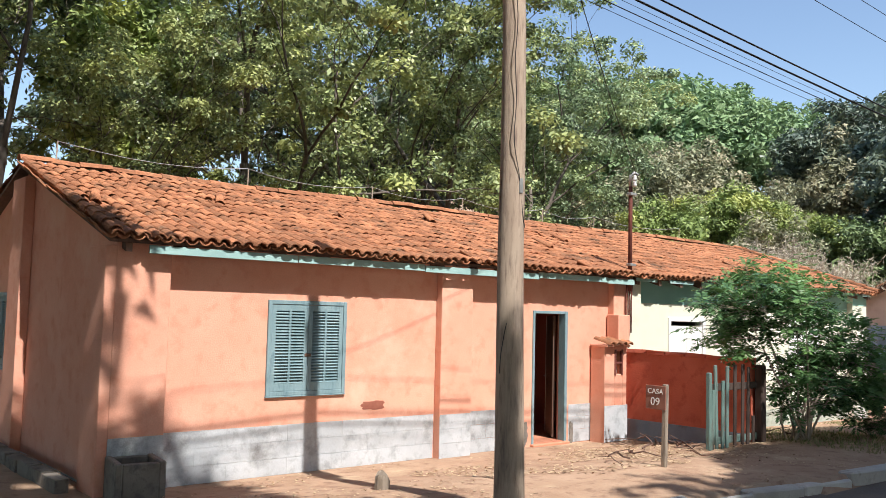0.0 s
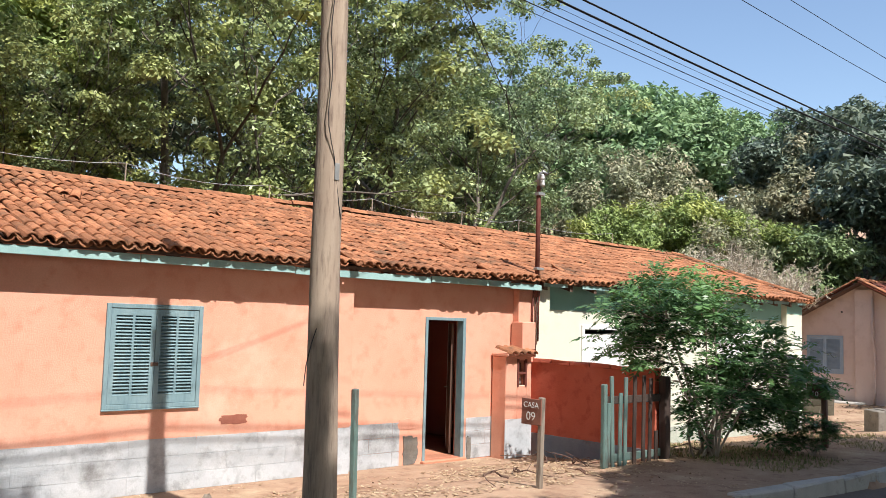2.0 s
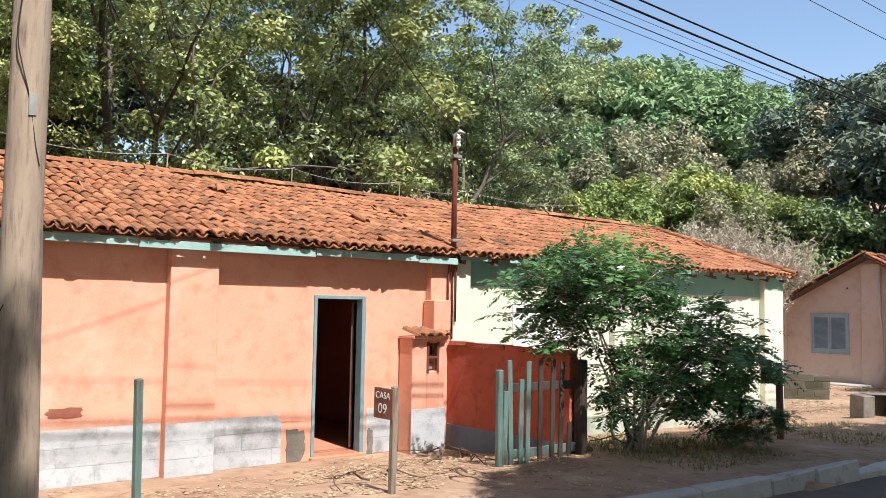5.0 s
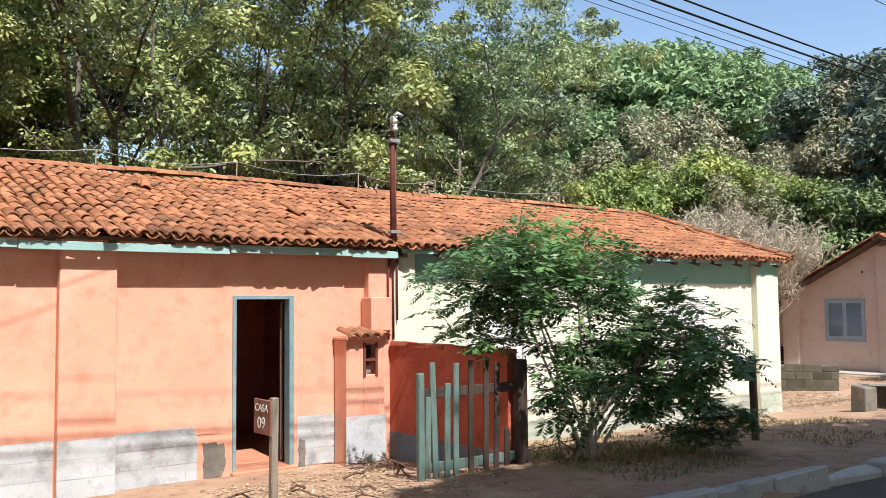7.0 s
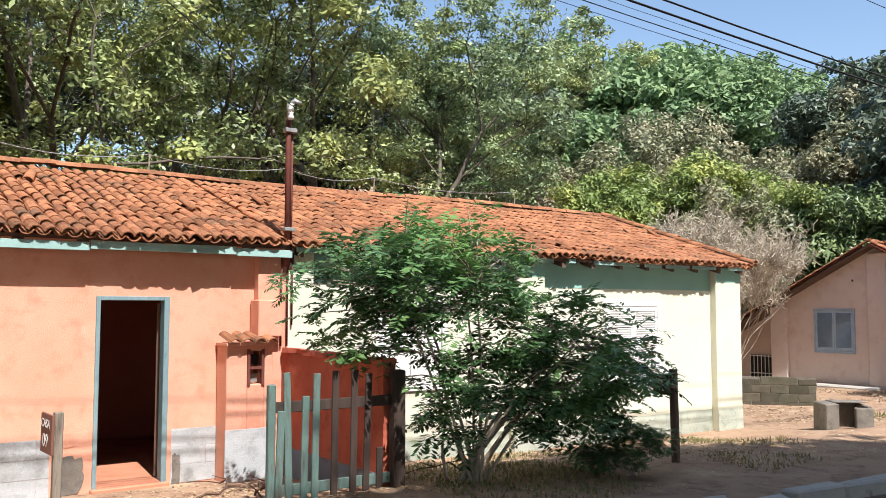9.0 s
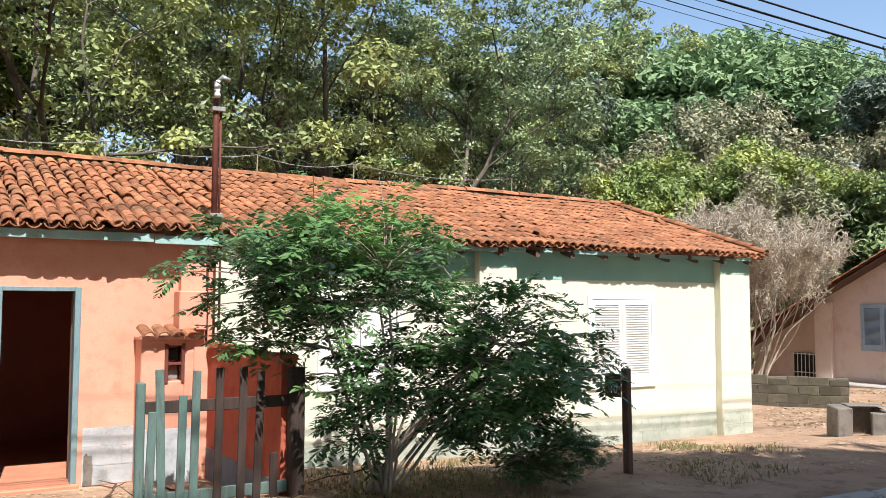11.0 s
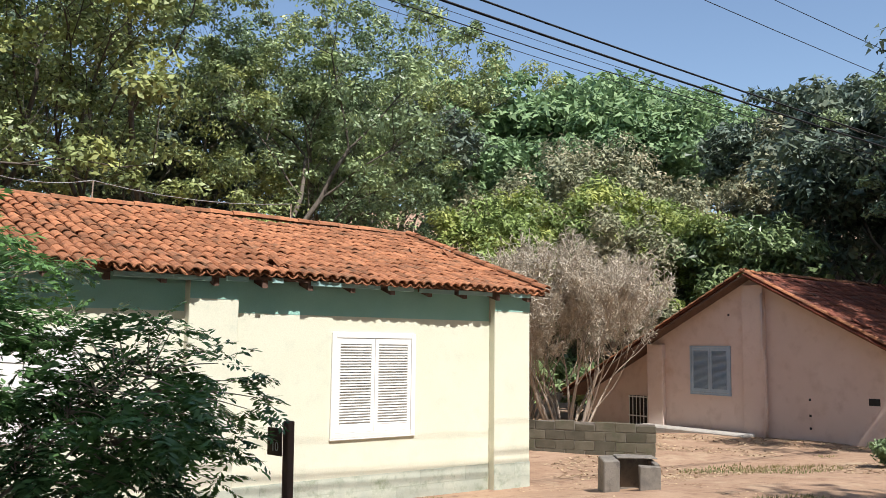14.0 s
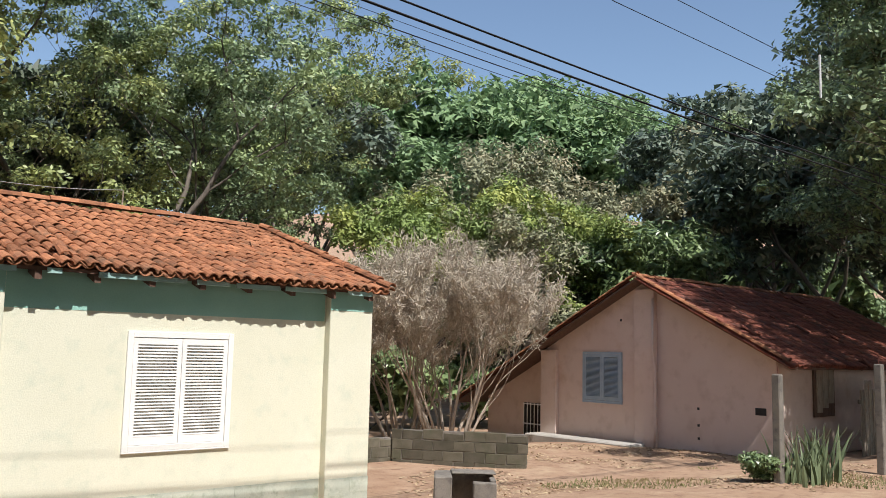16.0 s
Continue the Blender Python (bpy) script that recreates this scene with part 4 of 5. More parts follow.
# ---- wooden gate and end post ----
gate = thing("wooden_gate", "old flaking green slatted wooden gate", "gate", at=(10.6, 6.88, 0.15))
part("hinge_post", box(-0.03, 0.04, -0.03, 0.035, -0.2, 1.12, 0.01), GATE_PAINT, gate)
part("end_post", box(1.27, 1.4, -0.06, 0.06, -0.25, 1.2, 0.015), SHADED_DARK_WOOD, gate, "dark weathered gate post")
for z in (0.12, 0.86):
    part("rail", box(0.051, 1.265, 0.013, 0.045, z, z + 0.1, 0.005), GATE_PAINT if z < 0.5 else SHADED_DARK_WOOD, gate)
# slats from x = 0.6 on are coloured near black for the shade on them
for i, (x, h) in enumerate(((0.08, 0.86), (0.19, 1.2), (0.33, 0.98), (0.44, 1.18), (0.64, 1.2), (0.84, 1.2), (0.98, 1.16), (1.13, 0.45))):
    o = part("slat", box(-0.034, 0.034, -0.012, 0.012, 0.0, h, 0.005), (GATE_PAINT if x < 0.6 else SHADED_DARK_WOOD), gate)
    o.matrix_local = pose(x, 0, 0.02, 0, random.uniform(-2, 2), 0)

# ---- number signs ----
def letters(body, size, ob, x, y, z, mat):
    cu = bpy.data.curves.new("letters", "FONT")
    cu.body, cu.size, cu.align_x, cu.extrude = body, size, "CENTER", 0.001
    tmp = bpy.data.objects.new("letters", cu)
    me = bpy.data.meshes.new_from_object(tmp)
    bpy.data.objects.remove(tmp)
    me.materials.append(mat)
    o = new("lettering", me)
    o.parent = ob
    o.matrix_local = pose(x, y, z, 90, 0, 0)
    return o


s9 = thing("house_sign", "brown board lettered CASA 09 on a grey wooden post", "sign", at=(8.7, 6.25, 0.22))
part("post", box(-0.03, 0.03, -0.03, 0.03, -0.2, 1.0, 0.008), WOOD, s9)
b9 = part("board", box(-0.24, 0.03, -0.05, -0.032, 0.7, 0.98, 0.004), SIGN, s9)
letters("CASA", 0.085, b9, -0.105, -0.056, 0.885, LETTER)
letters("09", 0.13, b9, -0.105, -0.056, 0.75, LETTER)
s9.rotation_euler = (0, radians(1), radians(-86))
s10 = thing("house_sign", "dark brown board numbered 10 on a dark wooden post", "sign", at=(15.17, 6.15, 0.24))
part("post", box(-0.04, 0.04, -0.035, 0.035, -0.25, 1.03, 0.008), BROWN_WOOD, s10)
b10 = part("board", box(-0.24, -0.03, -0.055, -0.037, 0.74, 0.97, 0.004), BROWN_WOOD, s10)
letters("10", 0.11, b10, -0.12, -0.056, 0.78, LETTER)
s10.rotation_euler = (0, radians(-1), radians(-84))
gp = thing("fence_post", "thin grey weathered wooden post by the pavement", "post", at=(6.5, 6.6, 0.22))
part("post", box(-0.03, 0.03, -0.03, 0.03, -0.25, 1.13, 0.01), GATE_PAINT, gp)
gp.rotation_euler = (0, radians(-1.2), radians(20))

# ---- utility pole, wires ----
pole = thing("utility_pole", "tall sun-bleached round wooden utility pole", "utility pole", at=(5.31, 5.42, 0.2))
zs = [-0.4, 0.0, 0.7, 1.5, 2.3, 3.2, 4.2, 5.4, 7.0, 8.1]
part("pole", tube([(0.03 - 0.012 * z + 0.008 * math.sin(z * 2), 0.01 * math.sin(z * 1.3), z) for z in zs], [0.14, 0.137, 0.128, 0.12, 0.114, 0.11, 0.105, 0.1, 0.09, 0.085], 16), POLE_WOOD, pole, smooth=True)
part("ground_wire", tube([(-0.1 + 0.012 * math.sin(z * 9) + (0.2 * smooth01((3.4 - z) / 1.2) if z < 4.4 else 0), -0.112 - (0.01 if z > 3 else 0), z) for z in np.linspace(2.55, 5.0, 22)], [0.004] * 22, 5), CABLE, pole)
part("loose_wire", tube([(-0.1, -0.06, 1.72), (-0.16, -0.09, 1.6), (-0.21, -0.11, 1.45), (-0.23, -0.12, 1.3)], [0.004] * 4, 4), CABLE, pole)
part("number_plate", box(-0.03, 0.012, -0.122, -0.114, 2.85, 2.98, 0.002), STEEL, pole)
part("crossarm", box(-0.06, 0.06, -0.9, 0.9, 5.9, 6.02, 0.01), WOOD, pole)
part("bracket", box(-0.05, 0.05, 0.1, 0.5, 5.0, 5.08, 0.006), STEEL, pole)
fp = copy_thing(pole, pose(48, 3.3, -0.05))
fp2 = copy_thing(pole, pose(-32, 7.6, 0.2))


def wire(y0, z_at, r, x0=-32, x1=48, name="power_line", sag=0.6, y1=None):
    pts = []
    for a, b in ((x0, 5.4), (5.4, x1)):
        for i in range(24):
            t = i / 24
            x = a + (b - a) * t
            pts.append((x, y0 + ((y1 - y0) * (x - 5.4) / (x1 - 5.4) if y1 is not None and x > 5.4 else 0), z_at - 4 * sag * t * (1 - t)))
    ob = new(name, mesh_of(name, tube(pts, [r] * len(pts), 5), CABLE))
    return tagged(ob, "dark overhead power line slung between poles", "cable", "overhead lines")


wire(5.85, 5.76, 0.012)
wire(5.85, 5.62, 0.014)
wire(5.85, 5.45, 0.006)
wire(5.85, 5.36, 0.0035)
wire(5.85, 5.54, 0.003)
wire(5.4, 6.45, 0.005)
wire(5.4, 6.85, 0.005)
drop = []
for i in range(16):
    t = i / 15
    drop.append((5.4 + (11.9 - 5.4) * t, 5.5 + (9.1 - 5.5) * t, 6.9 - 2.55 * t - 0.5 * 4 * t * (1 - t) * 0.35))
tagged(new("service_drop", mesh_of("service_drop", tube(drop, [0.006] * 16, 5), CABLE)), "thin service cable from pole to mast", "cable")
aerial = thing("aerial_wire", "thin wire strung on short rods along the ridge", "cable", at=(12, 12.95, 4.0))
rods = [(3.6, 0.32), (6.6, 0.3), (9.1, 0.28), (11.3, 0.3), (13.6, 0.3), (15.3, 0.3), (18.6, 0.3)]
for x, h in rods:
    part("rod", tube([(x - 12, 0, -0.1), (x - 12 + 0.01, 0, h)], [0.012, 0.01], 6), PALE_BARK, aerial)
for (xa, ha), (xb, hb) in zip(rods, rods[1:]):
    pts = [(xa - 12 + (xb - xa) * i / 6, 0, ha + (hb - ha) * i / 6 - 0.12 * 4 * (i / 6) * (1 - i / 6)) for i in range(7)]
    part("wire", tube(pts, [0.006] * 7, 4), STEEL, aerial)

tagged(new("line_spacer", mesh_of("line_spacer", tube([(26.2, 5.4, 5.83), (26.2, 5.4, 6.5)], [0.018, 0.018], 8), CERAMIC)), "white insulating spacer tube on the overhead lines", "insulator")

# ---- kerb ----
kerb = thing("kerb", "worn pale concrete kerb stones along the street", "kerb", kind="structure", at=(8, 4.9, 0))
xk = -14.0
rk = random.Random(9)
while xk < 36:
    w = rk.uniform(0.75, 1.05)
    ya, yb = kerb_y(xk), kerb_y(xk + w)
    o = part("kerb_stone", jittered_box(0.006, w - 0.006, -0.13, 0.05, -0.32, 0.03, rk, 0.022, 0.02), KERB, kerb)
    o.matrix_local = Matrix.Translation((-8, -4.9, 0)) @ pose(xk, ya, ground_z(xk + w / 2, ya) + rk.uniform(-0.05, 0.03), rk.uniform(-7, 7), rk.uniform(-2, 2), math.degrees(math.atan2(yb - ya, w)) + rk.uniform(-1.5, 1.5))
    xk += w

# ---- bins, stump, cistern ----
def open_bin(name, label, x, y, z, w, d, h, turn, t=0.07):
    b = thing(name, label, "concrete bin", at=(x, y, z))
    part("wall_panel", box(-w / 2, -w / 2 + t, -d / 2, d / 2, -0.2, h, 0.012), CONCRETE, b)
    part("wall_panel", box(w / 2 - t, w / 2, -d / 2, d / 2, -0.2, h, 0.012), CONCRETE, b)
    part("wall_panel", box(-w / 2 + t, w / 2 - t, d / 2 - t, d / 2, -0.2, h - 0.01, 0.01), CONCRETE, b)
    part("wall_panel", box(-w / 2 + t, w / 2 - t, -d / 2, -d / 2 + t, -0.2, h - 0.01, 0.01), CONCRETE, b)
    part("floor_slab", box(-w / 2 + t, w / 2 - t, -d / 2 + t, d / 2 - t, -0.2, 0.02), CONCRETE, b)
    b.rotation_euler = (0, 0, radians(turn))
    return b


open_bin("waste_bin", "dark open concrete waste bin beside the orange house corner", 3.45, 9.0, 0.0, 0.5, 0.55, 0.42, -8)
cistern = thing("cistern_box", "broken concrete cistern box with thin lid and dark open front", "concrete box", at=(20.95, 7.5, -0.15))
part("side_pier", jittered_box(-0.36, -0.16, -0.3, 0.3, -0.2, 0.58, random.Random(3), 0.012, 0.015), CONCRETE, cistern)
part("front_panel", jittered_box(0.1, 0.38, -0.32, -0.24, -0.2, 0.52, random.Random(4), 0.012, 0.012), CONCRETE, cistern, "worn grey cement panel")
part("side_panel", box(0.31, 0.38, -0.239, 0.3, -0.2, 0.54, 0.01), CONCRETE, cistern)
part("back_panel", box(-0.159, 0.309, 0.23, 0.3, -0.2, 0.56, 0.01), CONCRETE, cistern)
part("lid_slab", jittered_box(-0.15, 0.39, -0.02, 0.33, 0.562, 0.592, random.Random(5), 0.012, 0.008), CONCRETE, cistern)
cistern.rotation_euler = (0, 0, radians(-40))
stump = thing("tree_stump", "splintered cut tree stump by the pavement", "stump", at=(5.4, 7.35, 0.12))
bm = tube([(0, 0, -0.15), (0, 0, 0.05), (0.01, 0, 0.17)], [0.1, 0.085, 0.08], 10)
for v in bm.verts:
    if v.co.z > 0.1:
        v.co.z += random.uniform(-0.05, 0.1)
part("stump_body", bm, WOOD, stump)

# ---- rough block wall behind the yard ----
def block_wall(name, label, p0, p1, z0, rows, thick=0.14, seed=1, w=0.4, h=0.19, taper=0):
    rng = random.Random(seed)
    a, b = Vector((*p0, z0)), Vector((*p1, z0))
    L = (b - a).length
    t = thing(name, label, "wall", kind="structure", at=a)
    t.rotation_euler = (0, 0, math.atan2(b.y - a.y, b.x - a.x))
    for r in range(rows):
        x = -(w / 2) * (r % 2)
        lim = L - taper * r
        while x < lim - 0.05:
            x0, x1 = max(0, x), min(lim, x + w)
            if x1 - x0 > 0.08:
                part("block", jittered_box(x0 + 0.006, x1 - 0.006, -thick / 2, thick / 2, r * h + 0.005, (r + 1) * h - 0.005 - (rng.uniform(0, 0.07) if r == rows - 1 else 0), rng, 0.014), BLOCK, t)
            x += w
    part("mortar", box(0.02, L - taper * rows - 0.02, -thick / 2 + 0.012, thick / 2 - 0.012, -0.3, rows * h - 0.02), CONCRETE, t)
    return t


block_wall("block_wall", "low rough wall of bare cement blocks", (24.0, 12.8), (25.5, 10.7), -0.33, 4, seed=2, taper=0.0)
block_wall("block_wall", "low plastered end of the block wall", (20.9, 12.9), (24.0, 12.87), -0.3, 3, seed=3)


# ---- pink house ----
HX, HR, HZ, HS = 31.5, 12.4, 3.78, 0.52
house_pink = thing("house", "dusty pink plastered house with dark clay tile roof", "house", at=(36, 12.4, -0.27))


def h_roof(y):
    return HZ - HS * abs(y - HR)


bm = bmesh.new()
prof = [(9.0, -0.6), (15.75, -0.9), (15.75, h_roof(15.75)), (HR, HZ), (9.0, h_roof(9.0))]
r = [[bm.verts.new((x, y, z - 0.06 * (z > 1))) for y, z in prof] for x in (HX, 41.0)]
bm.faces.new(r[0])
bm.faces.new(r[1])
for i in range(5):
    bm.faces.new((r[0][i], r[1][i], r[1][(i + 1) % 5], r[0][(i + 1) % 5]))
house_part(house_pink, "wall", bm, PINK)
bm = bmesh.new()
prof = [(15.76, -1.2), (18.4, -1.2), (18.4, h_roof(18.4)), (15.76, h_roof(15.76))]
r = [[bm.verts.new((x, y, z - 0.06 * (z > 0))) for y, z in prof] for x in (HX + 0.5, 40.0)]
bm.faces.new(r[0])
bm.faces.new(r[1])
for i in range(4):
    bm.faces.new((r[0][i], r[1][i], r[1][(i + 1) % 4], r[0][(i + 1) % 4]))
house_part(house_pink, "lean_to", bm, PINK, "lower lean-to in pink plaster")
for y0, y1, top in ((15.2, 15.74, 2.0), (12.05, 12.65, HZ - 0.25)):
    house_part(house_pink, "pilaster", box(HX - 0.13, HX - 0.001, y0, y1, -0.6, top, 0.01), PINK)
rng = random.Random(31)
bm = bmesh.new()
for ya, yb in ((8.45, HR), (HR, 18.8)):
    p = [bm.verts.new((x, y, h_roof(y) - d)) for d in (0.0, 0.05) for x, y in ((HX - 0.42, ya), (41.4, ya), (41.4, yb), (HX - 0.42, yb))]
    for f in ((0, 1, 2, 3), (4, 5, 6, 7), (0, 1, 5, 4), (2, 3, 7, 6), (0, 3, 7, 4), (1, 2, 6, 5)):
        bm.faces.new([p[i] for i in f])
roof_p = house_part(house_pink, "roof", bm, BROWN_WOOD, "dark mottled red clay tile roof")
cov = [m for l in tile_poses(HX - 0.45, 41.4, 8.4, h_roof(8.4), HS, HR - 8.4, 0.15, 0.29, 1, rng, 0.04) for m in l]
cov += [m for l in tile_poses(HX - 0.45, 41.4, 18.85, h_roof(18.85), HS, 18.85 - HR, 0.15, 0.29, -1, rng, 0.04) for m in l]
tagged(part("tile_field", joined("tile_field", COVER, cov, CLAY_DARK), CLAY_DARK, roof_p), kind="stuff")
pan = [m for l in tile_poses(HX - 0.55, 41.4, 8.43, h_roof(8.4), HS, HR - 8.4, 0.15, 0.29, 1, rng, 0.0) for m in l]
tagged(part("tile_channel_field", joined("tile_channel_field", PAN, pan, CLAY_DARK), CLAY_DARK, roof_p), kind="stuff")
x = HX - 0.45
while x < 41.2:
    o = part("ridge_tile", RIDGE, None, roof_p)
    o.matrix_local = pose(x, HR + rng.uniform(-0.02, 0.02), HZ + 0.04, rng.uniform(-3, 3), 0, -90 + rng.uniform(-4, 4))
    x += 0.4
for side, run in ((1, 3.9), (-1, 6.4)):
    d = 0.0
    while d < run:
        y = HR - side * run + side * d
        o = part("verge_tile", COVER, None, roof_p)
        o.matrix_local = pose(HX - 0.4, y, h_roof(y) + 0.09, 26, 0, 0 if side > 0 else 180)
        d += 0.28
house_part(house_pink, "terrace_edge", box(HX - 0.75, HX - 0.135, 12.3, 15.74, -1.0, -0.21, 0.03), KERB, "low worn cement terrace edge")
w5 = shutter_window("window_5", -0.63, 0.63, 0.0, 1.28, 0.0, BLUE_PAINT, 1, 34, "closed grey-blue shutters on the pink gable", 0.05)
w5.matrix_basis = pose(HX - 0.01, 13.72, 0.69, 0, 0, -90)
pipe = thing("drain_pipe", "thin grey drain pipe down the pink gable", "pipe", at=(HX - 0.17, 12.05, 0))
part("pipe", tube([(0, 0, 3.3), (0, 0.02, 2.0), (-0.02, -0.06, 1.6), (-0.02, -0.06, 0.2), (0, -0.02, -0.3)], [0.035] * 5, 8), PINK, pipe, smooth=True)
grate = thing("barred_opening", "dark opening with white iron bars in the lean-to", "window grille", at=(HX + 0.49, 16.5, -0.7))
# no opening is cut: a flat black sheet stands for the dark inside
part("dark_panel", box(-0.012, -0.002, -0.46, 0.42, -0.1, 1.2), CABLE, grate)
for i in range(7):
    part("bar", tube([(-0.05, -0.42 + i * 0.135, -0.1), (-0.05, -0.42 + i * 0.135, 1.2)], [0.014] * 2, 6), WHITE_PAINT, grate)
for z in (0.05, 0.6, 1.15):
    part("crossbar", box(-0.065, -0.05, -0.45, 0.42, z, z + 0.03), WHITE_PAINT, grate)
# holes as thin black plates on the wall, coloured for their inner shade
for i, (y, z) in enumerate(((10.9, 0.68), (10.9, 0.3), (10.9, 0.0), (13.1, 2.75), (9.25, 0.66))):
    house_part(house_pink, "wall_hole", box(HX - 0.006, HX - 0.001, y, y + 0.06 + 0.2 * (i == 4), z, z + 0.06 + 0.1 * (i == 4), 0.002), CABLE)
pw = thing("window_6", "boarded window on the shaded porch side", "window", kind="structure", at=(33.6, 8.99, 0.6))
part("window_frame", box(-0.5, 0.5, -0.05, -0.002, 0, 1.2, 0.01), BROWN_WOOD, pw)
for i in range(3):
    part("board", box(-0.42 + 0.29 * i, -0.16 + 0.29 * i, -0.075, -0.052, 0.1 + 0.1 * i, 1.1, 0.004), PALE_BARK, pw)
for x, y, h in ((26.5, 6.35, 1.68), (29.4, 6.0, 1.9), (33.8, 7.5, 2.1)):
    p = thing("concrete_post", "tall weathered concrete fence post", "post", "yard posts", at=(x, y, ground_z(x, y)))
    part("post", box(-0.07, 0.07, -0.065, 0.065, -0.3, h, 0.015), CONCRETE, p)
    part("rebar", tube([(0, 0, h), (0.01, 0, h + 0.12)], [0.006] * 2, 5), RUST, p)
fence = thing("board_fence", "pale weathered board fence on the porch", "fence", at=(35.5, 8.0, -0.25))
for i in range(22):
    part("fence_board", box(-2.2 + 0.2 * i, -2.05 + 0.2 * i, -0.012, 0.012, 0.0, 1.6 + random.uniform(-0.12, 0.12), 0.004), PALE_BARK if i % 4 else WOOD, fence)
for z in (0.4, 1.2):
    part("rail", box(-2.25, 2.3, 0.013, 0.05, z, z + 0.09, 0.004), WOOD, fence)

side_kerb = thing("path_edge", "low mossy cement edge along the gable wall", "kerb", kind="structure", at=(2.95, 9.7, 0))
for i in range(10):
    part("edge_block", jittered_box(-0.08, 0.08, i * 0.5 + 0.01, i * 0.5 + 0.49, -0.3, 0.14 + 0.012 * (i % 3), random.Random(40 + i), 0.012), CONCRETE, side_kerb)

# ---- snake plants ----
def spear_clump(x, y, n, seed):
    rng = random.Random(seed)
    t = thing("snake_plant", "clump of upright grey-green snake plants", "plant", "snake plants", at=(x, y, ground_z(x, y)))
    for i in range(n):
        bm = bmesh.new()
        h, w = rng.uniform(0.35, 0.95), rng.uniform(0.026, 0.046)
        a, lean = rng.uniform(0, math.tau), rng.uniform(0.05, 0.45)
        bx, by = rng.gauss(0, 0.24), rng.gauss(0, 0.2)
        rows = []
        for k in range(6):
            s = k / 5
            ww = w * (0.8 + 0.4 * s - 1.15 * max(0, s - 0.45) / 0.55)
            o = Vector((bx + math.cos(a) * lean * h * s * s, by + math.sin(a) * lean * h * s * s, h * s - 0.02))
            sd = Vector((-math.sin(a + s), math.cos(a + s), 0)) * max(ww, 0.003)
            dp = Vector((math.cos(a + s), math.sin(a + s), 0)) * 0.006
            rows.append([bm.verts.new(o - sd), bm.verts.new(o + dp), bm.verts.new(o + sd), bm.verts.new(o - dp)])
        for r0, r1 in zip(rows, rows[1:]):
            for k in range(4):
                bm.faces.new((r0[k], r0[(k + 1) % 4], r1[(k + 1) % 4], r1[k]))
        part("leaf", bm, SPEAR, t)
    return t


spear_clump(26.8, 6.15, 48, 1)
spear_clump(27.6, 6.3, 36, 2)

# ---- the green bush by the gate ----
def frond(rng, base, d, length, pairs, w):
    """One pinnate leaf: a curved midrib with paired leaflets."""
    V = []
    side = d.cross(Vector((0, 0, 1)))
    side = side.normalized() if side.length > 0.05 else Vector((1, 0, 0))
    p, step = base.copy(), length / pairs
    dd = d.copy()
    for i in range(pairs):
        dd = (dd + Vector((0, 0, -0.045 - 0.05 * rng.random()))).normalized()
        p = p + dd * step
        ll = w * (0.75 + 0.5 * math.sin(math.pi * (i + 0.8) / (pairs + 0.6))) * rng.uniform(0.85, 1.15)
        for s in (-1, 1):
            od = (side * s + dd * rng.uniform(0.3, 0.7) + Vector((0, 0, rng.uniform(-0.6, 0.25)))).normalized()
            nd = (od.cross(dd).normalized().cross(od) + Vector((0, 0, rng.uniform(-0.5, 0.5)))).normalized() * (ll * 0.165)
            V += [p, p + od * ll * 0.5 + nd, p + od * ll, p + od * ll * 0.5 - nd]
    return V


bush = thing("bush", "bright green bush with feathery pinnate leaves beside the gate", "bush", at=(12.6, 6.65, ground_z(12.6, 6.65)))
rb = random.Random(77)
LOBES = ((Vector((-0.3, 0.35, 1.95)), Vector((1.3, 0.95, 0.68)), 0.5), (Vector((1.2, -0.2, 1.06)), Vector((1.05, 0.8, 0.76)), 0.52),
         (Vector((0.1, 0.0, 0.75)), Vector((0.8, 0.7, 0.45)), 0.07))


def lobe_point(inner, outer):
    centre, rad, _ = rb.choices(LOBES, [l[2] for l in LOBES])[0]
    o = Vector([rb.gauss(0, 1) for _ in range(3)]).normalized() * rb.uniform(inner, outer)
    return centre + Vector((o.x * rad.x, o.y * rad.y, o.z * rad.z)), o


def bent(a, b, lift, wob, n=7):
    """A bent twig from a to b, rising first."""
    mid = a.lerp(b, 0.5) + Vector((rb.gauss(0, wob), rb.gauss(0, wob), lift))
    return [a * (1 - t) ** 2 + mid * 2 * t * (1 - t) + b * t * t for t in (i / (n - 1) for i in range(n))]


FV, joints = [], []
for k in range(17):
    a = rb.uniform(0, math.tau)
    q, _ = lobe_point(0.1, 0.6)
    line = bent(Vector((0.16 * math.cos(a), 0.14 * math.sin(a), -0.1)), q, 0.25, 0.1, 9)
    part("stem", tube(line, [0.02 - 0.0015 * i for i in range(9)], 6), PALE_BARK, bush, smooth=True)
    joints += line[3:]
twigs = bmesh.new()
for k in range(340):
    q, o = lobe_point(0.35, 1.12)
    j = min(joints, key=lambda p: (p - q).length + 0.5 * max(0, p.z - q.z))
    add_tube(twigs, bent(j, q, 0.06, 0.05, 5), (0.008, 0.007, 0.006, 0.005, 0.003), 4, False)
    out = (q - j).normalized()
    for m in range(rb.randint(4, 6)):
        a = rb.uniform(0, math.tau)
        d = (out * 0.55 + Vector((math.cos(a), math.sin(a), rb.uniform(-0.5, 0.8))) * 0.9).normalized()
        FV += frond(rb, q, d, rb.uniform(0.24, 0.4), rb.randint(8, 10), rb.uniform(0.075, 0.105))
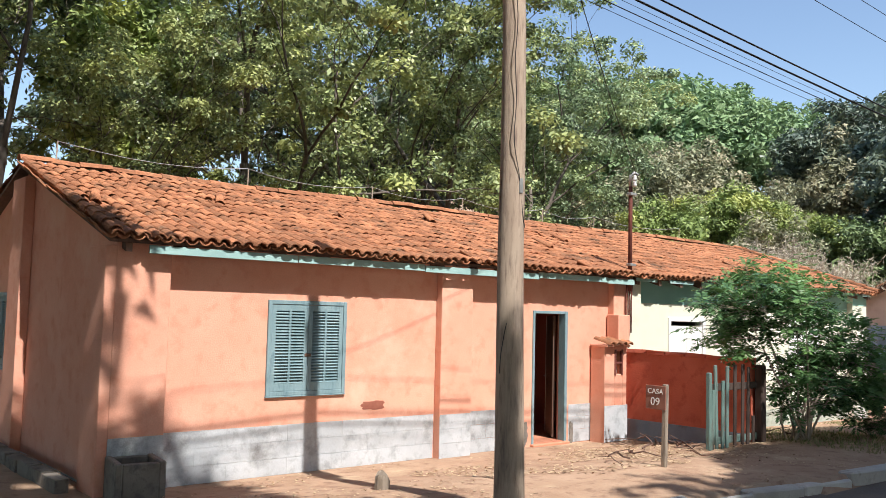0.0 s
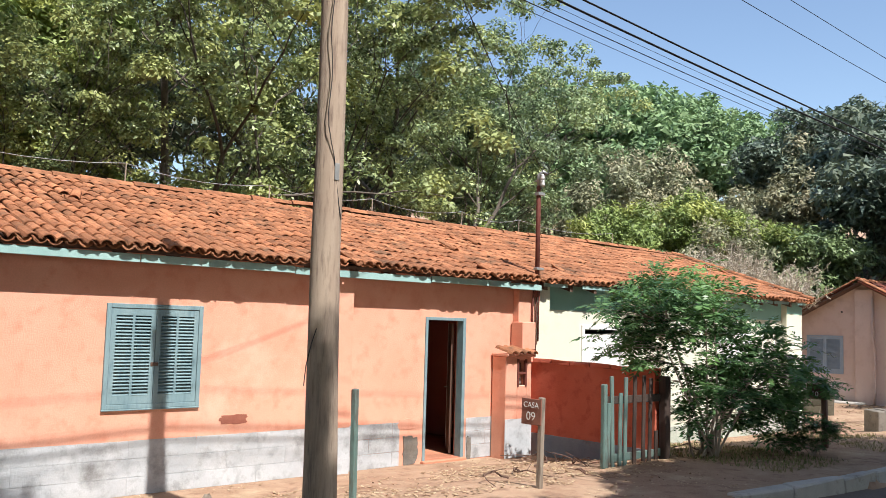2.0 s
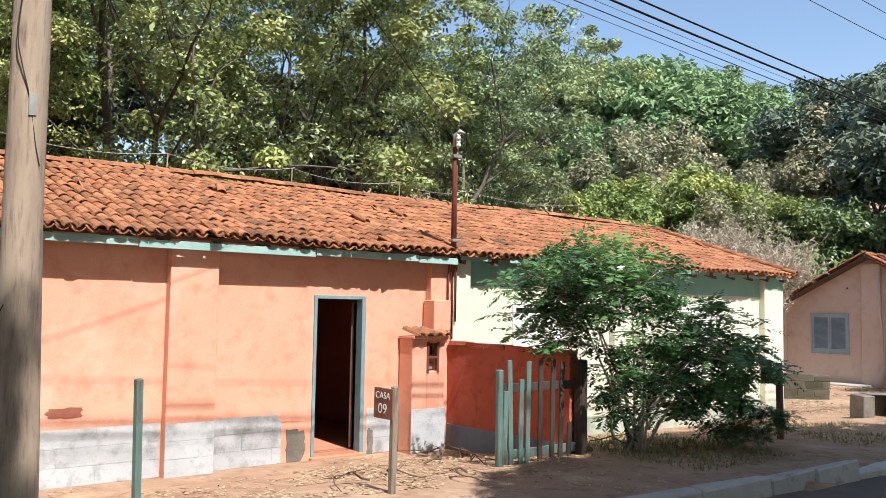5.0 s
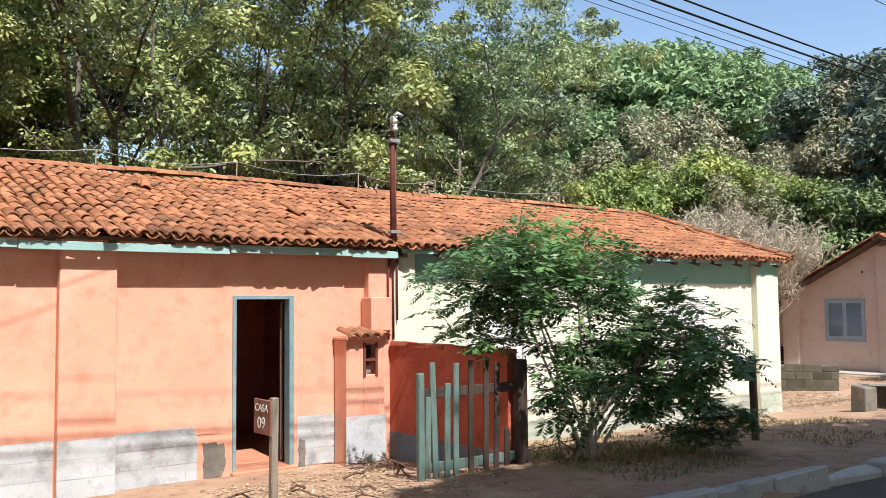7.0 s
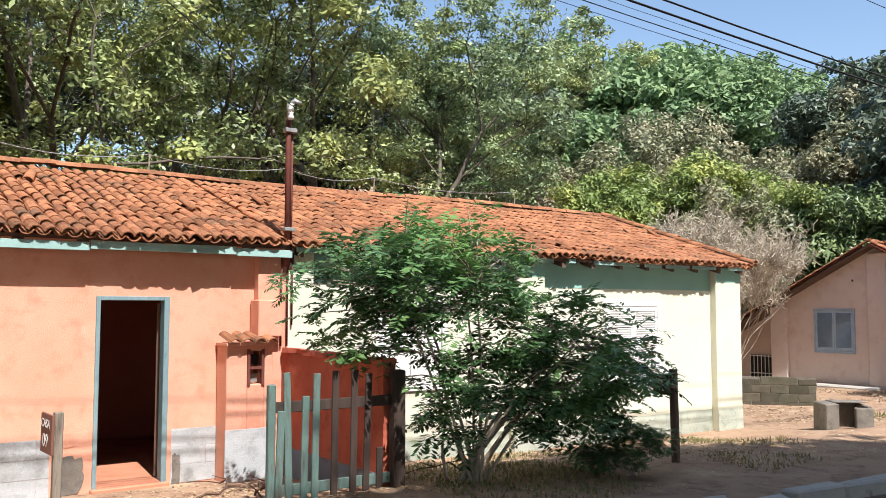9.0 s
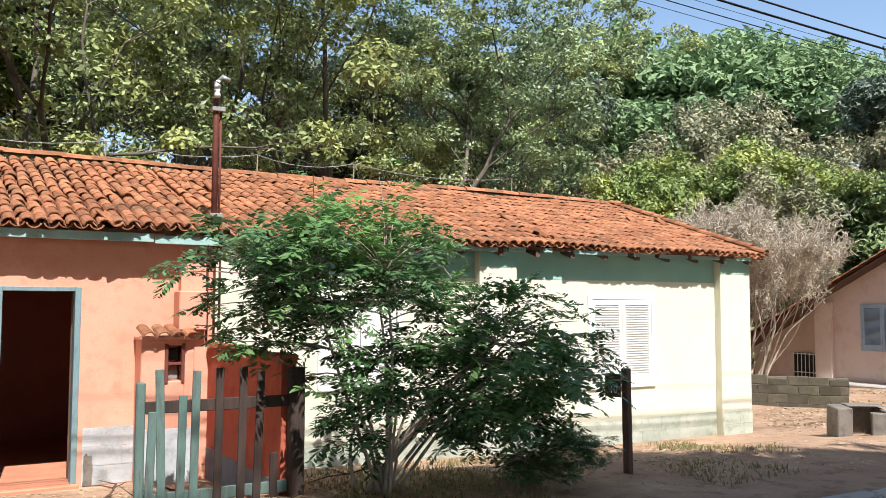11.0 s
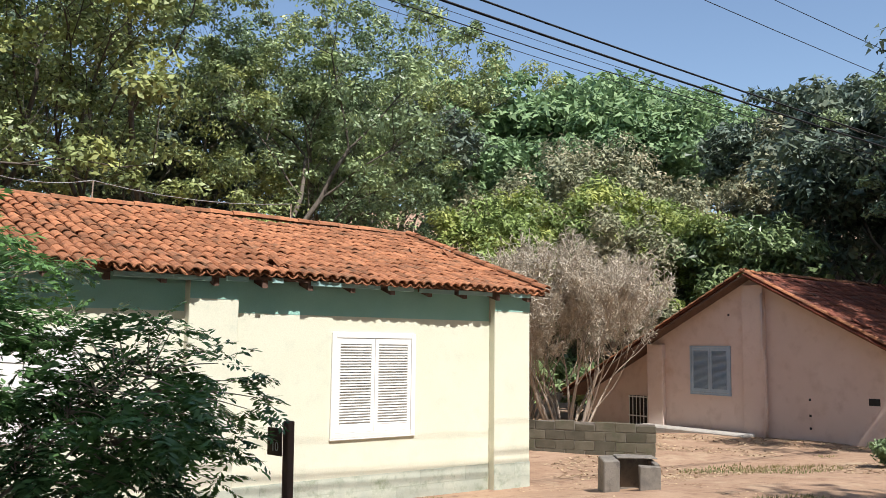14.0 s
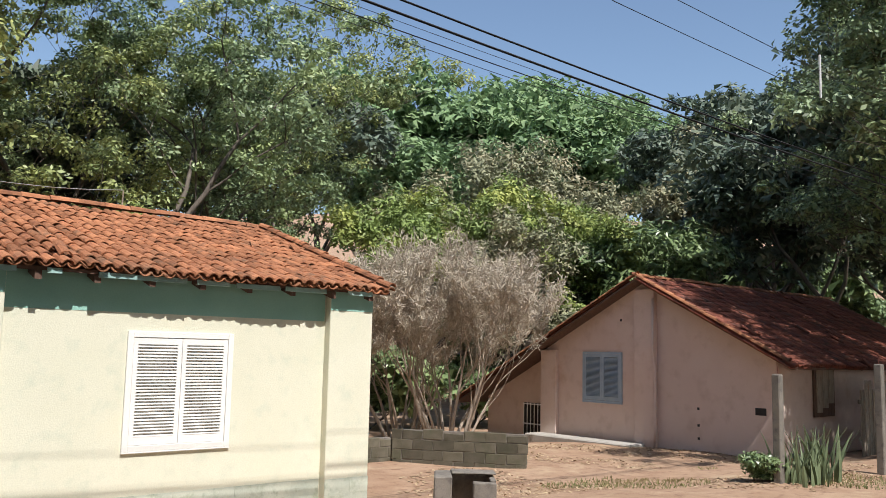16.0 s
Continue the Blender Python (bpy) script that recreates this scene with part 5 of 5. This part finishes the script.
for x, y, z in ((0.05, 0.1, 2.95), (0.35, 0.15, 2.75), (-0.5, 0.3, 2.85)):
    q = Vector((x, y, z))
    line = bent(min(joints, key=lambda p: (p - q).length), q, 0.1, 0.05, 6)
    add_tube(twigs, line, (0.008, 0.007, 0.006, 0.005, 0.004, 0.003), 4, False)
    for p in line[2:]:
        a = rb.uniform(0, math.tau)
        FV += frond(rb, p, Vector((math.cos(a), math.sin(a), 0.5)).normalized(), 0.26, 7, 0.075)
tagged(part("fine_twig", twigs, PALE_BARK, bush, smooth=True), kind="stuff")
FV = np.array([tuple(v) for v in FV])
fo = part("foliage", raw_mesh("foliage", FV, np.arange(len(FV)).reshape(-1, 4), LEAF_BUSH), LEAF_BUSH, bush)
tagged(fo, kind="stuff")


def fallen_branch(x, y, seed, length):
    rng = random.Random(seed)
    a = rng.uniform(0, math.tau)
    t = thing("fallen_branch", "dry curved branch lying on the earth", "branch", "dry branches", at=(x, y, ground_z(x, y) + 0.03))
    pts = [(math.cos(a + 0.25 * i) * length * i / 7, math.sin(a + 0.25 * i) * length * i / 7, 0.12 * math.sin(i / 7 * math.pi) * rng.random()) for i in range(8)]
    part("stick", tube(pts, [0.014 - 0.0013 * i for i in range(8)], 5), BROWN_WOOD, t)
    for k in (2, 4, 5):
        p = pts[k]
        part("twig", tube([p, (p[0] + rng.uniform(-0.2, 0.2), p[1] + rng.uniform(-0.2, 0.2), p[2] + rng.uniform(0.0, 0.1))], [0.006, 0.003], 4), BROWN_WOOD, t)


for i, (x, y, l) in enumerate(((8.9, 6.9, 0.6), (9.6, 7.4, 0.8), (10.2, 7.7, 0.9), (11.0, 7.6, 0.7), (11.3, 8.2, 0.8), (9.9, 6.6, 0.5), (12.6, 6.6, 0.7))):
    fallen_branch(x, y, 60 + i, l)

old = bush.scale.copy()
bush.scale = (0.27, 0.27, 0.2)
tagged(copy_thing(bush, pose(14.1, 5.8, ground_z(14.1, 5.8), 0, 0, 140)), "low green sapling with feathery leaves by the sign post", "sapling")
bush.scale = old

# ---- bare grey shrub trees ----
def bare_shrub(name, x, y, height, seed, stems):
    rng, nrng = random.Random(seed), np.random.default_rng(seed)
    t = thing(name, "bare pale grey many-stemmed shrub with fine dry twigs", "shrub", "bare shrubs", at=(x, y, ground_z(x, y)))
    tips, twig = [], []

    def grow(bm, p, d, length, r, lv):
        pts, rad = [p], [r]
        for i in range(4):
            d = (d + Vector((rng.gauss(0, 0.09), rng.gauss(0, 0.09), 0.04))).normalized()
            p = p + d * length / 4
            pts.append(p)
            rad.append(r * (1 - 0.13 * (i + 1)))
        if lv < 4:
            add_tube(bm, pts, rad, 5 if lv < 2 else 3, False)
        else:
            twig.append((pts[0], pts[2], pts[4]))
            return
        for k in range(3 if lv < 2 else 5):
            a = rng.uniform(0, math.tau)
            nd = (d + Vector((math.cos(a), math.sin(a), 0.15)) * rng.uniform(0.25, 0.6)).normalized()
            grow(bm, pts[4] if k < 2 else pts[rng.choice((2, 3))], nd, length * rng.uniform(0.55, 0.8), rad[4] * 0.68, lv + 1)

    for s in range(stems):
        a = math.tau * s / stems + rng.uniform(-0.2, 0.2)
        l = rng.uniform(0.05, 0.6)
        bm = bmesh.new()
        grow(bm, Vector((0.28 * math.cos(a), 0.28 * math.sin(a), -0.1)), Vector((math.cos(a) * l, math.sin(a) * l, 1)).normalized(), height * 0.36, rng.uniform(0.035, 0.06), 0)
        part("stem", bm, PALE_BARK, t, smooth=True)
    V = []
    for a, b, c in twig:
        for p, q in ((a, b), (b, c)):
            s = (q - p).cross(Vector((rng.gauss(0, 1), rng.gauss(0, 1), rng.gauss(0, 1)))).normalized() * 0.009
            V += [p - s, p + s, q + s * 0.6, q - s * 0.6]
        for k in range(10):
            m = a.lerp(c, rng.uniform(0.2, 1.1))
            dd = Vector((rng.gauss(0, 1), rng.gauss(0, 1), rng.gauss(0.3, 1))).normalized() * rng.uniform(0.08, 0.2)
            s = dd.cross(Vector((rng.gauss(0, 1), rng.gauss(0, 1), 1))).normalized() * 0.008
            V += [m - s, m + s, m + dd + s, m + dd - s]
    V = np.array([tuple(v) for v in V])
    tagged(part("fine_twig", raw_mesh("fine_twig", V, np.arange(len(V)).reshape(-1, 4), LEAF_DRY), LEAF_DRY, t), kind="stuff")
    return t


bare_shrub("bare_shrub", 27.3, 14.9, 5.2, 5, 13)
bare_shrub("bare_shrub", 27.6, 17.0, 5.0, 6, 11)

# ---- litter, grass ----
nr = np.random.default_rng(5)
def scatter(name, n, x0, x1, y0, y1, size, mat, label, category, upright=False, keep=None):
    P = np.stack([nr.uniform(x0, x1, n), nr.uniform(y0, y1, n), np.zeros(n)], 1)
    if keep:
        P = P[[keep(x, y) for x, y, _ in P]]
    P[:, 2] = [earth_z(x, y) if y > kerb_y(x) else ground_z(x, kerb_y(x)) - 0.1 for x, y, _ in P]
    v, f = leaf_quads(nr, P, size, 0.0, 3.0 if not upright else 0.0, 0.5 if not upright else 0.12)
    v = v.reshape(-1, 4, 3)
    if upright:
        d = nr.normal(size=(len(P), 3)) * 0.35
        d[:, 2] = 1
        h = size * nr.uniform(0.5, 1.4, len(P))[:, None]
        s = np.stack([nr.normal(size=len(P)), nr.normal(size=len(P)), np.zeros(len(P))], 1) * 0.006
        v = np.stack([P - s, P + s, P + d * h + s * 0.2, P + d * h - s * 0.2], 1)
    else:
        v[:, :, 2] = P[:, None, 2] + 0.012 + (v[:, :, 2] - P[:, None, 2]) * 0.35
    ob = new(name, raw_mesh(name, v.reshape(-1, 3), np.arange(4 * len(P)).reshape(-1, 4), mat))
    return tagged(ob, label, category, kind="stuff")


def patchy(t, s=0.8, o=0.0):
    return lambda x, y: noise.noise((x * s + o, y * s, 2.5)) > t


scatter("leaf_litter", 9000, 3.0, 24, 5.0, 9.3, 0.05, LITTER, "scattered dry fallen leaves on the earth", "leaf litter", keep=patchy(0.0))
scatter("leaf_litter", 2500, 6.5, 11.5, 6.3, 8.6, 0.06, LITTER, "pale heap of dry leaves before the door", "leaf litter", keep=patchy(0.1, 1.6, 4))
scatter("leaf_litter", 11000, 21, 32, 5.6, 14, 0.09, LITTER, "dry straw and leaves on the yard", "leaf litter", keep=patchy(0.0, 0.5, 9))
scatter("leaf_litter", 5000, 9.0, 17.5, 6.2, 8.6, 0.06, LITTER, "brown dry leaves under gate and bush", "leaf litter", keep=patchy(-0.1, 1.1, 14))
scatter("grass", 22000, 12, 29, 5.2, 9.2, 0.045, GRASS, "short sparse grass along the verge", "grass", True, keep=patchy(0.08, 0.55, 7))
